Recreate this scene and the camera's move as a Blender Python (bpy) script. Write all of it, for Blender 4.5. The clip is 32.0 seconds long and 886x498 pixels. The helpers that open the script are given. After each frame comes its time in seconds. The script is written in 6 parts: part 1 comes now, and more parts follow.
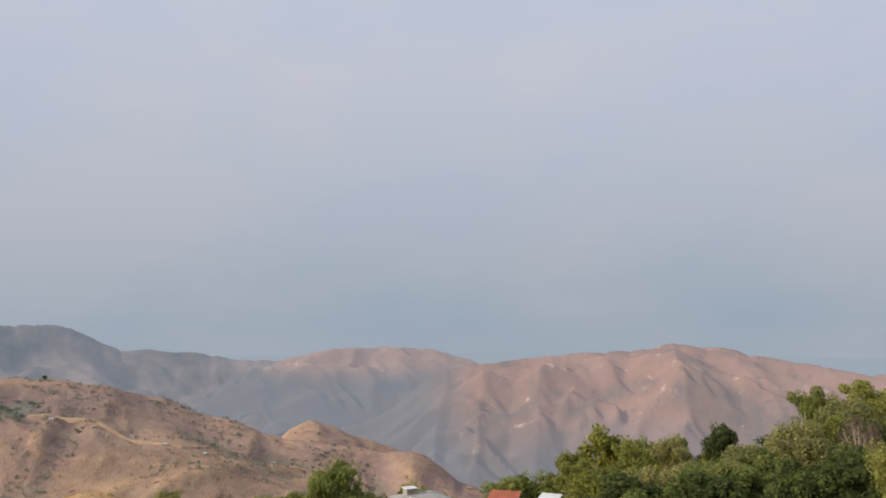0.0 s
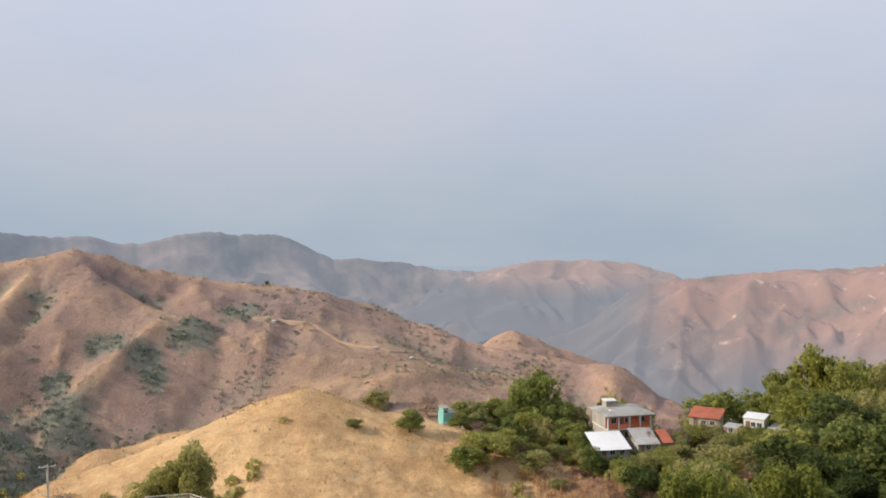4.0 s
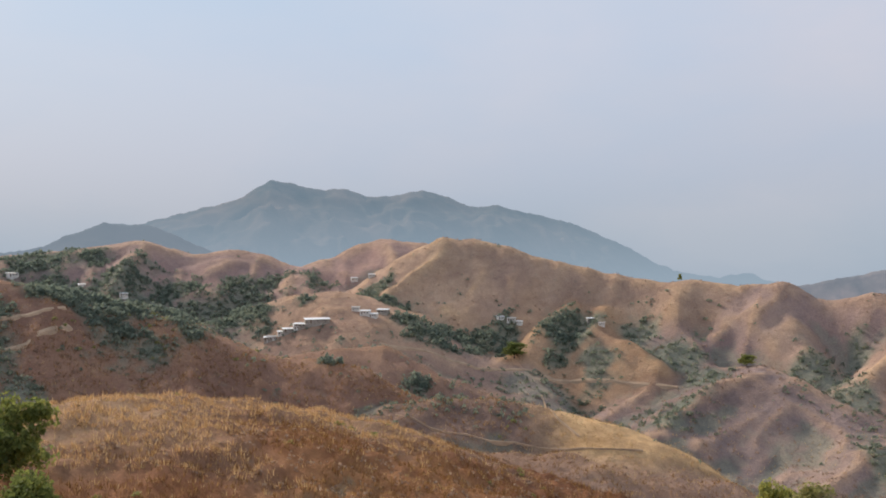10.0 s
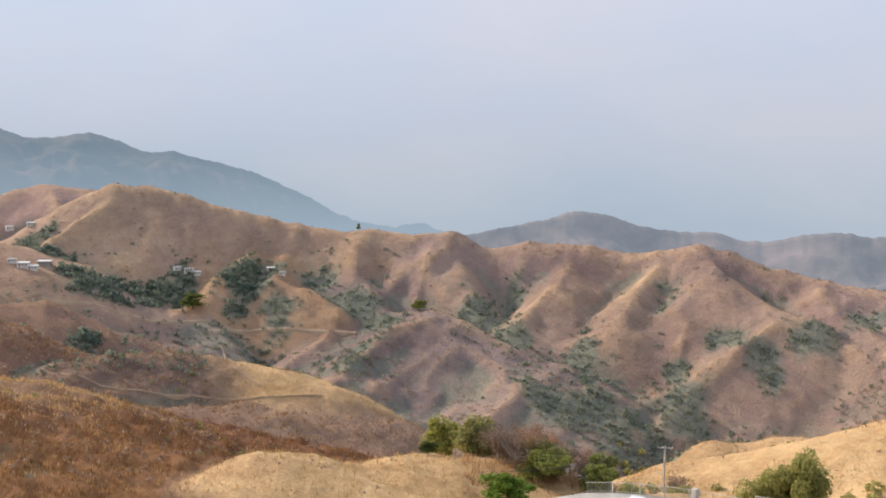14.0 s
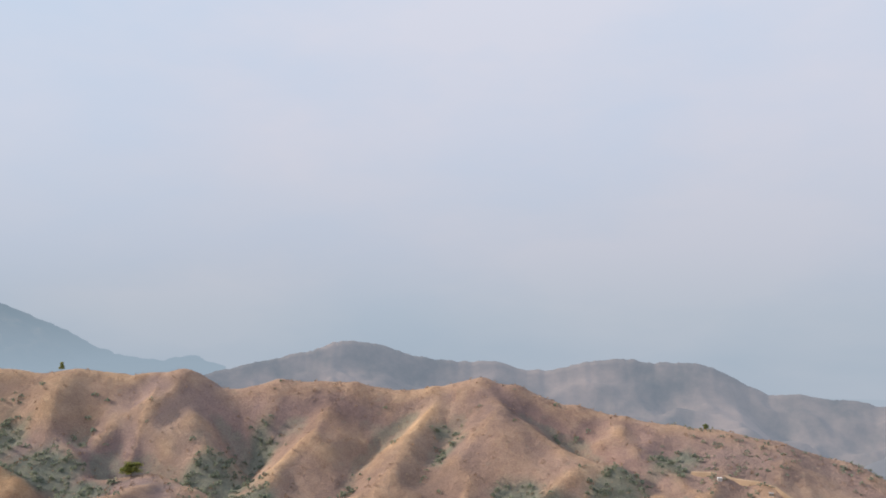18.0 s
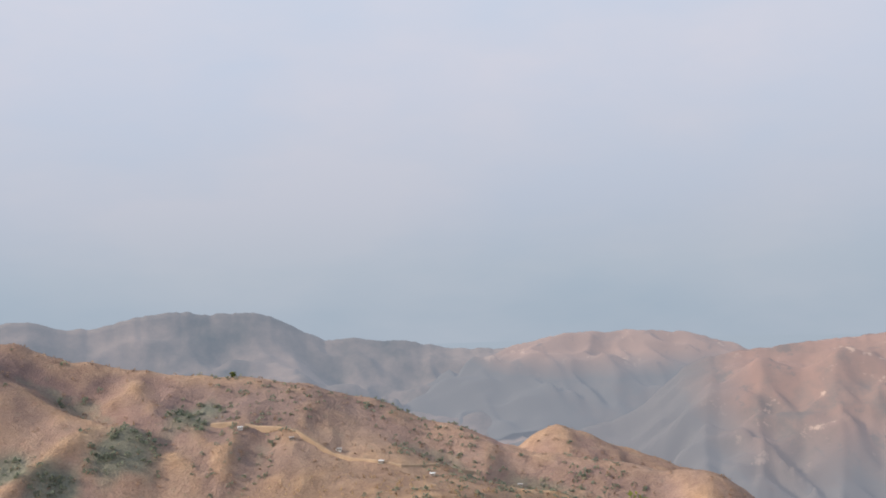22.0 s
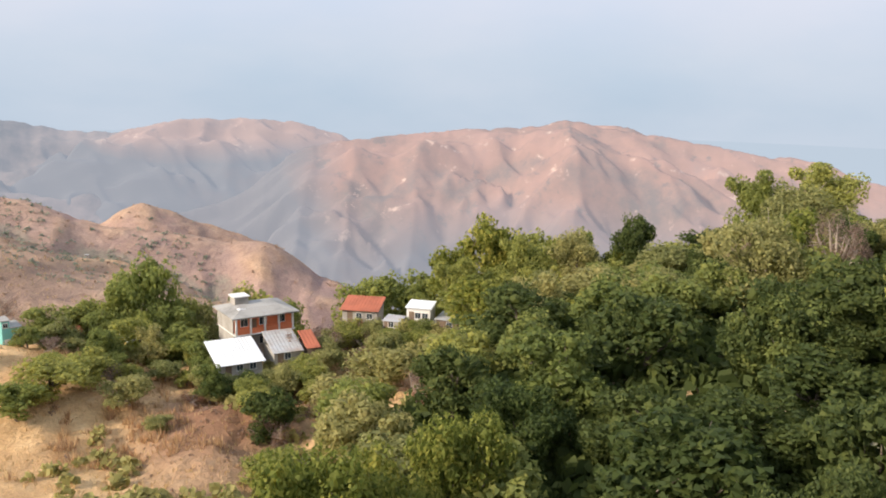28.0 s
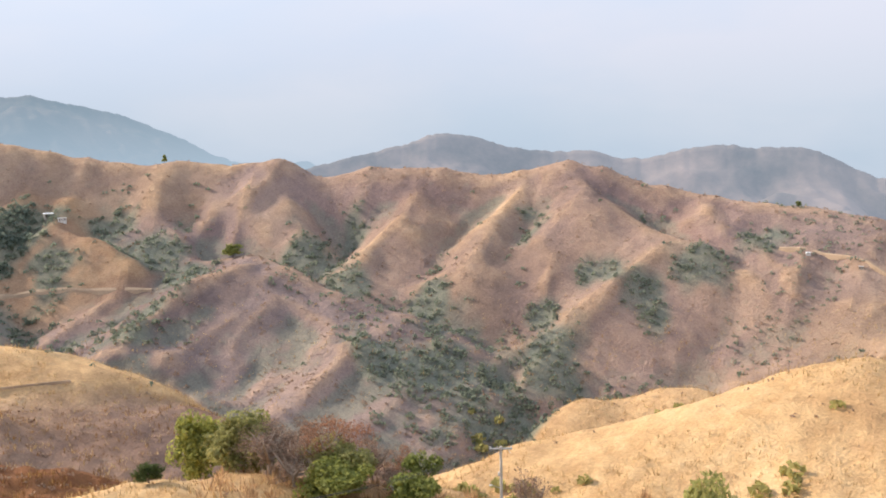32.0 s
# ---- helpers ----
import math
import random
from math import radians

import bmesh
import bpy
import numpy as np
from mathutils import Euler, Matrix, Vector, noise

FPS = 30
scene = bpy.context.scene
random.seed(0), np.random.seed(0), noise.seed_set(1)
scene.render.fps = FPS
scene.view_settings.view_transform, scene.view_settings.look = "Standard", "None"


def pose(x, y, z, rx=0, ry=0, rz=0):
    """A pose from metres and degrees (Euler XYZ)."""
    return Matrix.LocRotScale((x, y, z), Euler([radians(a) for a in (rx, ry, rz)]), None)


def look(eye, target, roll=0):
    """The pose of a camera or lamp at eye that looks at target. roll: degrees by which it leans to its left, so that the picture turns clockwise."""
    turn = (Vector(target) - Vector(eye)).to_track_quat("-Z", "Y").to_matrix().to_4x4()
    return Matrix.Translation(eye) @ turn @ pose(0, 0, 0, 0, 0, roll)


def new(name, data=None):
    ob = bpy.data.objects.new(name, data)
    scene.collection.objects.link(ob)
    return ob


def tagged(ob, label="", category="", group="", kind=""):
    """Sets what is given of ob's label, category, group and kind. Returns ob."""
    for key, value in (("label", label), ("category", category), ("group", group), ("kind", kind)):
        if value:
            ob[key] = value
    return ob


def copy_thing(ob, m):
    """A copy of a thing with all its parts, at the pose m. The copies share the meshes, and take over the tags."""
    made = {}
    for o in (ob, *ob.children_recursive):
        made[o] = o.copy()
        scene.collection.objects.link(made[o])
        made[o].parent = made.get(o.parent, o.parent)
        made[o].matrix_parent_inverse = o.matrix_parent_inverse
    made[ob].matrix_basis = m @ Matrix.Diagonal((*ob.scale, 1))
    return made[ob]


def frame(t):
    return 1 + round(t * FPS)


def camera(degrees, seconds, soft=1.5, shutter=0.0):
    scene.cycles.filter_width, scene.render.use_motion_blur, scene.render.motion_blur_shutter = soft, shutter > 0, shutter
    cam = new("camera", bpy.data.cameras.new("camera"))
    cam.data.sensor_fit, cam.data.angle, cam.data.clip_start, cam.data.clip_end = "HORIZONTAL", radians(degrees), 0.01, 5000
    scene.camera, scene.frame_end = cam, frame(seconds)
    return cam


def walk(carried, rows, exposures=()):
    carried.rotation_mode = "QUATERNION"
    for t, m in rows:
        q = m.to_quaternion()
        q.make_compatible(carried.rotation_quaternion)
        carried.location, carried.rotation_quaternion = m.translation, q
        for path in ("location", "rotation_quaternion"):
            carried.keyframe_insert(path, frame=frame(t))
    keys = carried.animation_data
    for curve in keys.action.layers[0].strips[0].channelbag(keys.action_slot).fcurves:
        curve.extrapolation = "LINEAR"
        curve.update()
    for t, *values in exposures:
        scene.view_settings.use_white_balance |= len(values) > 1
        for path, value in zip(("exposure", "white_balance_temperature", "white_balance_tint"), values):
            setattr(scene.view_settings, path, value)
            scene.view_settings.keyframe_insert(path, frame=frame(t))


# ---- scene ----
cam = camera(51.99, 32.0, soft=1.8)
PATH = [
    (0.0, pose(0.00, 0.00, 0.00, 90 + 2.50, 0.26, 0.00)),
    (0.5, pose(0.00, 0.00, 0.00, 90 + 0.01, 0.11, 1.27)),
    (1.0, pose(0.00, 0.00, 0.00, 90 + -0.45, 0.30, 1.79)),
    (1.5, pose(0.00, 0.00, 0.00, 90 + -0.60, 0.51, 3.63)),
    (2.0, pose(0.00, 0.00, 0.00, 90 + -1.40, 0.20, 6.42)),
    (2.5, pose(0.00, 0.00, 0.00, 90 + -2.20, 0.23, 7.90)),
    (4.5, pose(0.00, 0.00, 0.00, 90 + -3.02, 0.11, 14.67)),
    (5.0, pose(0.00, 0.00, 0.00, 90 + -2.84, 0.14, 17.12)),
    (5.5, pose(0.00, 0.00, 0.00, 90 + -2.95, 0.13, 20.70)),
    (6.0, pose(0.00, 0.00, 0.00, 90 + -2.22, 0.21, 26.59)),
    (6.5, pose(0.00, 0.00, 0.00, 90 + -2.24, 0.58, 30.07)),
    (7.0, pose(0.00, 0.00, 0.00, 90 + -2.13, 0.13, 34.05)),
    (7.5, pose(0.00, 0.00, 0.00, 90 + -1.31, 0.19, 39.23)),
    (8.0, pose(0.00, 0.00, 0.00, 90 + -1.84, 0.46, 46.99)),
    (8.5, pose(0.00, 0.00, 0.00, 90 + -0.95, -0.66, 54.39)),
    (9.0, pose(0.00, 0.00, 0.00, 90 + -0.53, -0.33, 63.18)),
    (9.5, pose(0.00, 0.00, 0.00, 90 + -0.16, 0.14, 68.29)),
    (10.0, pose(0.00, 0.00, 0.00, 90 + -0.39, -0.10, 70.52)),
    (10.5, pose(0.00, 0.00, 0.00, 90 + -0.14, -0.29, 70.97)),
    (11.0, pose(0.00, 0.00, 0.00, 90 + -0.77, -0.64, 70.96)),
    (11.5, pose(0.00, 0.00, 0.00, 90 + -2.09, -0.76, 68.83)),
    (12.0, pose(0.00, 0.00, 0.00, 90 + -3.39, -1.51, 64.35)),
    (12.5, pose(0.00, 0.00, 0.00, 90 + -3.26, -1.84, 59.16)),
    (13.0, pose(0.00, 0.00, 0.00, 90 + -3.02, -1.69, 54.65)),
    (13.5, pose(0.00, 0.00, 0.00, 90 + -3.38, -1.35, 52.23)),
    (14.0, pose(0.00, 0.00, 0.00, 90 + -3.40, -0.97, 50.62)),
    (14.5, pose(0.00, 0.00, 0.00, 90 + -3.27, -0.40, 46.83)),
    (15.0, pose(0.00, 0.00, 0.00, 90 + -1.36, -0.12, 43.91)),
    (15.5, pose(0.00, 0.00, 0.00, 90 + -1.46, -0.53, 43.17)),
    (16.0, pose(-1.80, 2.66, 0.12, 90 + -0.50, -0.25, 42.59)),
    (16.5, pose(-6.46, 9.55, 0.42, 90 + 0.45, 0.02, 42.01)),
    (17.0, pose(-12.87, 19.01, 0.83, 90 + 1.41, 0.30, 41.42)),
    (17.5, pose(-19.89, 29.39, 1.29, 90 + 2.37, 0.57, 40.84)),
    (18.0, pose(-29.71, 40.61, -0.28, 90 + 4.84, -0.15, 36.88)),
    (18.5, pose(-35.45, 50.71, -1.50, 90 + 7.03, 0.72, 33.89)),
    (19.0, pose(-32.88, 58.75, -1.87, 90 + 6.88, 1.41, 30.05)),
    (19.5, pose(-28.83, 63.13, -2.98, 90 + 5.04, 0.26, 28.42)),
    (20.0, pose(-25.99, 64.24, -3.95, 90 + 4.55, 1.72, 26.90)),
    (20.5, pose(-25.01, 63.71, -3.62, 90 + 3.70, 1.27, 24.45)),
    (21.0, pose(-25.09, 62.28, -2.54, 90 + 2.12, 1.89, 19.50)),
    (21.5, pose(-24.38, 64.56, -3.50, 90 + 1.61, 0.98, 15.35)),
    (22.0, pose(-21.45, 65.85, -4.66, 90 + 1.88, 2.13, 12.18)),
    (22.5, pose(-13.32, 66.43, -5.68, 90 + 1.10, 2.54, 9.20)),
    (23.0, pose(1.36, 67.67, -7.22, 90 + 1.78, 2.05, 4.50)),
    (23.5, pose(13.67, 63.36, -8.55, 90 + 4.25, 1.25, -1.40)),
    (24.0, pose(13.22, 61.30, -7.90, 90 + 1.34, 0.49, -11.89)),
    (24.5, pose(11.29, 58.68, -7.70, 90 + 2.30, -0.88, -20.93)),
    (26.5, pose(7.13, 47.52, -4.87, 90 + 1.45, -0.58, -27.54)),
    (27.0, pose(8.86, 46.38, -4.27, 90 + -1.73, -1.40, -21.76)),
    (27.5, pose(8.71, 45.26, -4.39, 90 + -7.66, -1.65, -12.72)),
    (28.0, pose(6.67, 46.39, -4.87, 90 + -11.33, -1.18, -7.19)),
    (28.5, pose(0.80, 44.80, -8.34, 90 + -14.39, -1.29, -0.97)),
    (29.0, pose(-11.17, 46.47, -7.86, 90 + -14.27, -1.97, 6.47)),
    (29.5, pose(-14.18, 44.57, -7.48, 90 + -13.67, -1.09, 13.17)),
    (30.0, pose(-15.04, 44.02, -7.23, 90 + -12.68, -0.85, 17.46)),
    (30.5, pose(-16.91, 44.77, -7.84, 90 + -12.98, 0.22, 24.64)),
    (31.0, pose(-17.09, 44.44, -7.81, 90 + -10.99, 0.70, 26.76)),
    (31.5, pose(-19.52, 43.35, -8.22, 90 + -9.57, 0.95, 34.87)),
    (32.0, pose(-25.09, 44.13, -5.27, 90 + -7.46, 1.36, 43.60)),
]
walk(cam, PATH, [(0.0, -0.18), (2.0, 0.04), (4.5, 0.08), (8.0, 0.12), (9.5, 0.0), (11.0, 0.0), (13.0, 0.17), (18.0, 0.06), (20.0, 0.02), (24.0, 0.03), (24.5, 0.02), (26.5, -0.14), (27.0, 0.08), (28.0, 0.5), (30.0, 0.53), (31.0, 0.56), (32.0, 0.5)])

# ---- world, sun ----
SUN_BEARING, SUN_RISE = 114.0, 29.0


def bearing(az, el, d):
    """A place seen from the lookout: bearing (degrees to the left of +y), rise (degrees) and distance on the plan."""
    a = radians(az)
    return (-math.sin(a) * d, math.cos(a) * d, math.tan(radians(el)) * d)


def link(nt, a, b):
    nt.links.new(a, b)


def node(nt, kind, **values):
    n = nt.nodes.new(kind)
    for key, v in values.items():
        if key in n.inputs:
            n.inputs[key].default_value = v
    return n


def ramp(nt, stops, mode="LINEAR"):
    n = nt.nodes.new("ShaderNodeValToRGB")
    n.color_ramp.interpolation = mode
    while len(n.color_ramp.elements) < len(stops):
        n.color_ramp.elements.new(0.5)
    for e, (p, c) in zip(n.color_ramp.elements, stops):
        e.position, e.color = p, (*c, 1)
    return n


def mix(nt, fac, a, b, mode="MIX"):
    n = nt.nodes.new("ShaderNodeMix")
    n.data_type, n.blend_type = "RGBA", mode
    for sock, v in ((n.inputs[0], fac), (n.inputs[6], a), (n.inputs[7], b)):
        if hasattr(v, "is_linked"):
            nt.links.new(v, sock)
        elif isinstance(v, (int, float)):
            sock.default_value = v
        else:
            sock.default_value = (*v, 1)
    return n.outputs[2]


def maths(nt, op, a, b=0.0, clamp=False):
    n = nt.nodes.new("ShaderNodeMath")
    n.operation, n.use_clamp = op, clamp
    for sock, v in ((n.inputs[0], a), (n.inputs[1], b)):
        if hasattr(v, "is_linked"):
            nt.links.new(v, sock)
        else:
            sock.default_value = v
    return n.outputs[0]


world = bpy.data.worlds.new("hazy_sky")
world.use_nodes = True
scene.world = world
wt = world.node_tree
wt.nodes.clear()
sky = wt.nodes.new("ShaderNodeTexSky")
sky.sky_type, sky.sun_disc = "NISHITA", False
sky.sun_elevation, sky.sun_rotation = radians(SUN_RISE), radians(-SUN_BEARING)
sky.dust_density, sky.air_density = 5.0, 1.5
coord = wt.nodes.new("ShaderNodeTexCoord")
sep = wt.nodes.new("ShaderNodeSeparateXYZ")
link(wt, coord.outputs["Generated"], sep.inputs[0])
# haze gets denser and bluer towards the horizon, thin cloud above
rise = maths(wt, "ADD", maths(wt, "MULTIPLY", sep.outputs["Z"], 1.0), 0.15)
haze = ramp(wt, [(0.0, (0.40, 0.45, 0.50)), (0.115, (0.37, 0.44, 0.50)), (0.16, (0.415, 0.475, 0.53)), (0.235, (0.50, 0.53, 0.595)),
                 (0.36, (0.595, 0.61, 0.68)), (0.55, (0.66, 0.69, 0.77)), (1.0, (0.62, 0.68, 0.78))])
link(wt, rise, haze.inputs[0])
stretch = wt.nodes.new("ShaderNodeMapping")
stretch.inputs["Scale"].default_value = (1.6, 1.6, 4.0)
link(wt, coord.outputs["Generated"], stretch.inputs[0])
cloud = node(wt, "ShaderNodeTexNoise", Scale=1.7, Detail=5.0, Roughness=0.55)
link(wt, stretch.outputs[0], cloud.inputs["Vector"])
cover = ramp(wt, [(0.38, (0, 0, 0)), (0.62, (1, 1, 1))])
link(wt, cloud.outputs[0], cover.inputs[0])
thin = mix(wt, maths(wt, "MULTIPLY", cover.outputs[0], 0.16), haze.outputs[0], (0.80, 0.78, 0.82))
gap = maths(wt, "MULTIPLY", maths(wt, "SUBTRACT", 1.0, cover.outputs[0]), maths(wt, "MULTIPLY", rise, 0.5), clamp=True)
blue = mix(wt, maths(wt, "MULTIPLY", gap, 1.5, clamp=True), thin, (0.49, 0.64, 0.80))
# clearer air towards the left of the range
side = maths(wt, "ADD", maths(wt, "MULTIPLY", sep.outputs["X"], -0.97), maths(wt, "MULTIPLY", sep.outputs["Y"], -0.22))
clear = maths(wt, "MULTIPLY", maths(wt, "MULTIPLY", maths(wt, "SUBTRACT", side, 0.58), 2.0, clamp=True), maths(wt, "MULTIPLY", maths(wt, "SUBTRACT", sep.outputs["Z"], 0.03), 3.2, clamp=True), clamp=True)
blue = mix(wt, clear, blue, (0.465, 0.635, 0.80))
scaled = mix(wt, 1.0, sky.outputs[0], (0.1, 0.1, 0.1), "MULTIPLY")
both = mix(wt, 0.96, scaled, mix(wt, 1.0, blue, (0.985, 0.99, 1.035), "MULTIPLY"))
bg = node(wt, "ShaderNodeBackground", Strength=1.0)
out = wt.nodes.new("ShaderNodeOutputWorld")
link(wt, both, bg.inputs[0])
link(wt, bg.outputs[0], out.inputs[0])

sun = new("sun", bpy.data.lights.new("sun", "SUN"))
sun.data.energy, sun.data.angle, sun.data.color = 4.2, radians(6), (1.0, 0.87, 0.72)
sun.matrix_world = look((0, 0, 0), [-c for c in bearing(SUN_BEARING, SUN_RISE, 10)])

# ---- terrain: crests of hills, by bearing, rise and distance from the lookout ----
# each crest: fall on its near and far side, roundness, cover, then bearing, rise, distance along it
CRESTS = {}


def crest(name, near_fall, far_fall, rounding, cover, *line):
    """One hill; the cover is gold grass, red scrub, grey scrub, woods and rust grass."""
    CRESTS[name] = near_fall, far_fall, rounding, cover + (0,) * (5 - len(cover)), line


crest("lookout", 0.8, 0.8, 6, (0.5, 0.3, 0.2, 0),
      (150, -9, 30), (180, -11, 18), (-150, -9, 30), (-120, -12, 60))
crest("main_left", 0.95, 0.8, 5, (0.3, 0.6, 0.1, 0),
      (74.5, -1.95, 338), (72.9, -0.85, 338), (71.8, -0.1, 337), (70.4, 0.45, 336), (68.6, 0.4, 335), (66.5, -0.05, 331), (64.7, -0.75, 328), (63.3, -1.1, 326), (61.5, -1.5, 324), (59.8, -1.9, 322), (56.8, -2.45, 319), (55.1, -2.2, 317),
      (52.2, -2.45, 313))
crest("main", 1.1, 0.9, 5, (0.0, 0.55, 0.45, 0),
      (51.5, -2.3, 312), (50, -2.1, 309), (48, -3.0, 307), (45.2, -2.65, 305), (41.3, -2.8, 302), (38.9, -3.2, 300), (37, -3.0, 298), (34.8, -2.6, 296),
      (33, -2.8, 294), (30.2, -3.8, 291), (27.4, -4.3, 289))
crest("main_right", 0.75, 1.0, 6, (0.1, 0.75, 0.15, 0),
      (27.4, -4.3, 289), (23.6, -5.1, 287), (20.6, -5.7, 284), (17.1, -6.4, 282), (13.7, -7.5, 280), (11, -8.6, 278), (9, -9.2, 276), (5.5, -9.8, 273),
      (2.2, -10.0, 271))
crest("near_hill", 0.3, 0.85, 6, (1, 0, 0, 0),
      (37, -16.7, 172), (33, -15.6, 177), (29.7, -14.55, 181), (26, -13.2, 185), (23, -12.2, 188), (20.9, -11.8, 189), (19.2, -12.3, 189),
      (17.4, -13.0, 189), (15.2, -13.25, 189), (12.8, -14.5, 189))
crest("village", 0.36, 0.75, 7, (1, 0, 0, 0),
      (12.8, -14.0, 194), (10, -14.6, 191), (7, -15.0, 190), (2, -15.3, 184), (-4, -14.6, 190), (-10, -13.4, 194), (-17, -11.2, 195), (-24, -9.0, 190),
      (-33, -7.4, 168), (-45, -6.5, 150), (-60, -5, 130))
crest("dip_side", 0.26, 0.26, 8, (1, 0, 0, 0),
      (33, -20.2, 118), (22.2, -22.6, 106), (10.5, -21.6, 108), (2, -22.5, 105))
crest("red_bank", 0.42, 0.42, 6, (0.3, 0, 0, 0, 0.7),
      (4.5, -20.09, 128), (3.6, -18.92, 145), (2.6, -17.54, 160), (-1.0, -17.36, 166))
crest("near_knob", 0.6, 1.0, 5, (0.9, 0.1, 0, 0),
      (35.6, -15.9, 215), (33.5, -14.1, 219), (31.7, -14.2, 221), (29.9, -13.8, 222), (28.0, -13.7, 222))
crest("grass_hill", 0.32, 0.9, 7, (0.05, 0, 0, 0, 0.95),
      (104, -11.4, 110), (97, -10.9, 122), (93.2, -9.6, 130), (90.5, -9.45, 136), (87, -9.6, 144), (83, -10.0, 152), (78.2, -10.4, 161), (75.4, -10.9, 167), (73.6, -11.5, 171), (71.5, -12.4, 177), (69.4, -13.1, 184))
crest("grass_hill_end", 0.32, 0.9, 7, (0.3, 0.35, 0.05, 0, 0.3),
      (69.4, -13.1, 184), (66.5, -13.15, 188), (63, -13.15, 193), (59.5, -13.3, 197), (56.2, -13.5, 200), (53, -13.9, 202), (50.7, -14.7, 204))
crest("grass_top", 0.37, 0.9, 7, (1, 0, 0, 0),
      (96, -10.3, 125), (93.2, -9.55, 130), (90.5, -9.4, 136), (87, -9.55, 144), (83, -9.95, 152), (78.2, -10.35, 161), (75.4, -10.9, 167))
crest("pale_hill", 0.36, 0.8, 5, (1, 0, 0, 0),
      (67.9, -18.1, 105), (64.8, -16.5, 112), (62, -15.4, 118), (59.2, -15.5, 122), (57, -16, 126), (53.4, -15.8, 132), (50.9, -15.5, 138), (48, -15.9, 145),
      (44, -16.5, 150), (40, -17, 155), (36, -18, 158))
crest("field_scrub", 0.62, 0.9, 7, (0.15, 0, 0.1, 0.45, 0.3),
      (75, -10.5, 207), (73.8, -9.95, 209), (71, -9.7, 211), (67.4, -9.65, 213), (65.2, -9.7, 215))
crest("field_hill", 0.6, 0.9, 7, (1, 0, 0, 0),
      (64.6, -9.8, 215), (63.0, -10.1, 215), (61.4, -10.5, 215), (59.7, -10.95, 215), (58, -11.55, 214), (56.3, -12.4, 213), (55.1, -13.1, 212))
crest("second", 0.66, 0.8, 8, (0, 0.25, 0.1, 0.05, 0.6),
      (106, -0.8, 235), (97, -1.9, 240), (93.1, -2.75, 240), (89.3, -3.6, 239), (87.7, -4.3, 238), (84.3, -5.85, 236), (81.6, -6.9, 234), (78.8, -7.3, 232),
      (76, -8.0, 229), (73.2, -9.1, 226))
crest("third", 0.6, 0.8, 8, (0.1, 0.3, 0.1, 0, 0.5),
      (80.2, -7.0, 253), (77.4, -6.75, 255), (74.2, -6.65, 258), (72.4, -7.45, 257), (70.3, -8.3, 255), (67.8, -9.3, 252))
crest("upper_valley", 0.36, 0.4, 10, (0.05, 0.15, 0.1, 0.7),
      (104, -3.4, 312), (90, -4.4, 307), (82, -5.2, 298), (77, -5.3, 294), (70, -6.6, 284))
crest("spur_a", 0.8, 0.8, 2.2, (0.45, 0.35, 0, 0, 0.3),
      (63.6, -1.8, 324), (65.2, -2.9, 314), (66.4, -4.2, 304), (67.5, -5.4, 294))
crest("spur_b", 0.8, 0.8, 2.2, (0.45, 0.35, 0, 0, 0.3),
      (62.4, -3.4, 308), (64.1, -4.9, 293), (65, -6.0, 286), (66.7, -7.1, 278))
crest("spur_k", 0.75, 0.75, 2.5, (0.45, 0.35, 0, 0, 0.3),
      (60.5, -3.6, 306), (61.1, -5.2, 291), (59.1, -5.8, 284), (57.2, -6.9, 276))
crest("village_knob", 0.5, 0.5, 5, (0.3, 0.5, 0.1, 0, 0.15),
      (80.6, -3.6, 303), (79.6, -3.0, 306), (77.3, -2.75, 306), (75.6, -3.6, 300), (74.2, -4.7, 292))
crest("village_shelf", 0.42, 0.5, 6, (0.3, 0.5, 0.15, 0, 0.15),
      (81.8, -6.3, 275), (79.2, -5.55, 284), (76.5, -5.3, 288), (74.6, -5.6, 285))
crest("spur_c", 0.42, 0.85, 2.4, (0.05, 0.4, 0.5, 0.3),
      (56, -5.0, 296), (54.1, -7.3, 276), (51.2, -6.95, 270), (49.4, -7.6, 263), (46.6, -9.0, 254), (42.8, -10.2, 246), (40.4, -11.1, 241), (37.1, -12.9, 236))
crest("spur_d", 0.72, 0.85, 1.4, (0.2, 0.6, 0.2, 0),
      (42.6, -3.3, 300), (42.6, -3.8, 296), (43.5, -5.2, 282), (45.2, -6.7, 271), (45.6, -8, 263), (45.0, -11.5, 253))
crest("spur_e", 0.72, 0.85, 1.4, (0.25, 0.5, 0.25, 0),
      (37.2, -3, 298), (36.9, -3.6, 293), (38.5, -5.3, 278), (39.3, -7.2, 263), (38.6, -8.7, 257), (38.2, -12.5, 249))
crest("spur_f", 0.7, 0.85, 1.4, (0.2, 0.6, 0.2, 0),
      (34.5, -2.7, 296), (33.7, -3.9, 282), (30.8, -5.8, 271), (28.2, -6.6, 266), (26, -8, 260), (24.5, -10.5, 251))
crest("spur_g", 0.42, 0.5, 11, (0.3, 0.55, 0.15, 0),
      (20, -6.6, 281), (17, -8.5, 262), (14, -10.2, 248), (12.5, -11.4, 240))
crest("spur_h", 1.0, 1.0, 1.2, (0.4, 0.4, 0.2, 0),
      (69.9, 0.4, 336), (70.7, -0.5, 327), (72.5, -1.7, 318), (73.9, -2.75, 311))
crest("spur_i", 1.0, 1.0, 1.2, (0.4, 0.5, 0.1, 0),
      (67.4, 0.0, 332), (67.7, -1.4, 322), (68.6, -2.65, 313), (70.2, -4.0, 304))
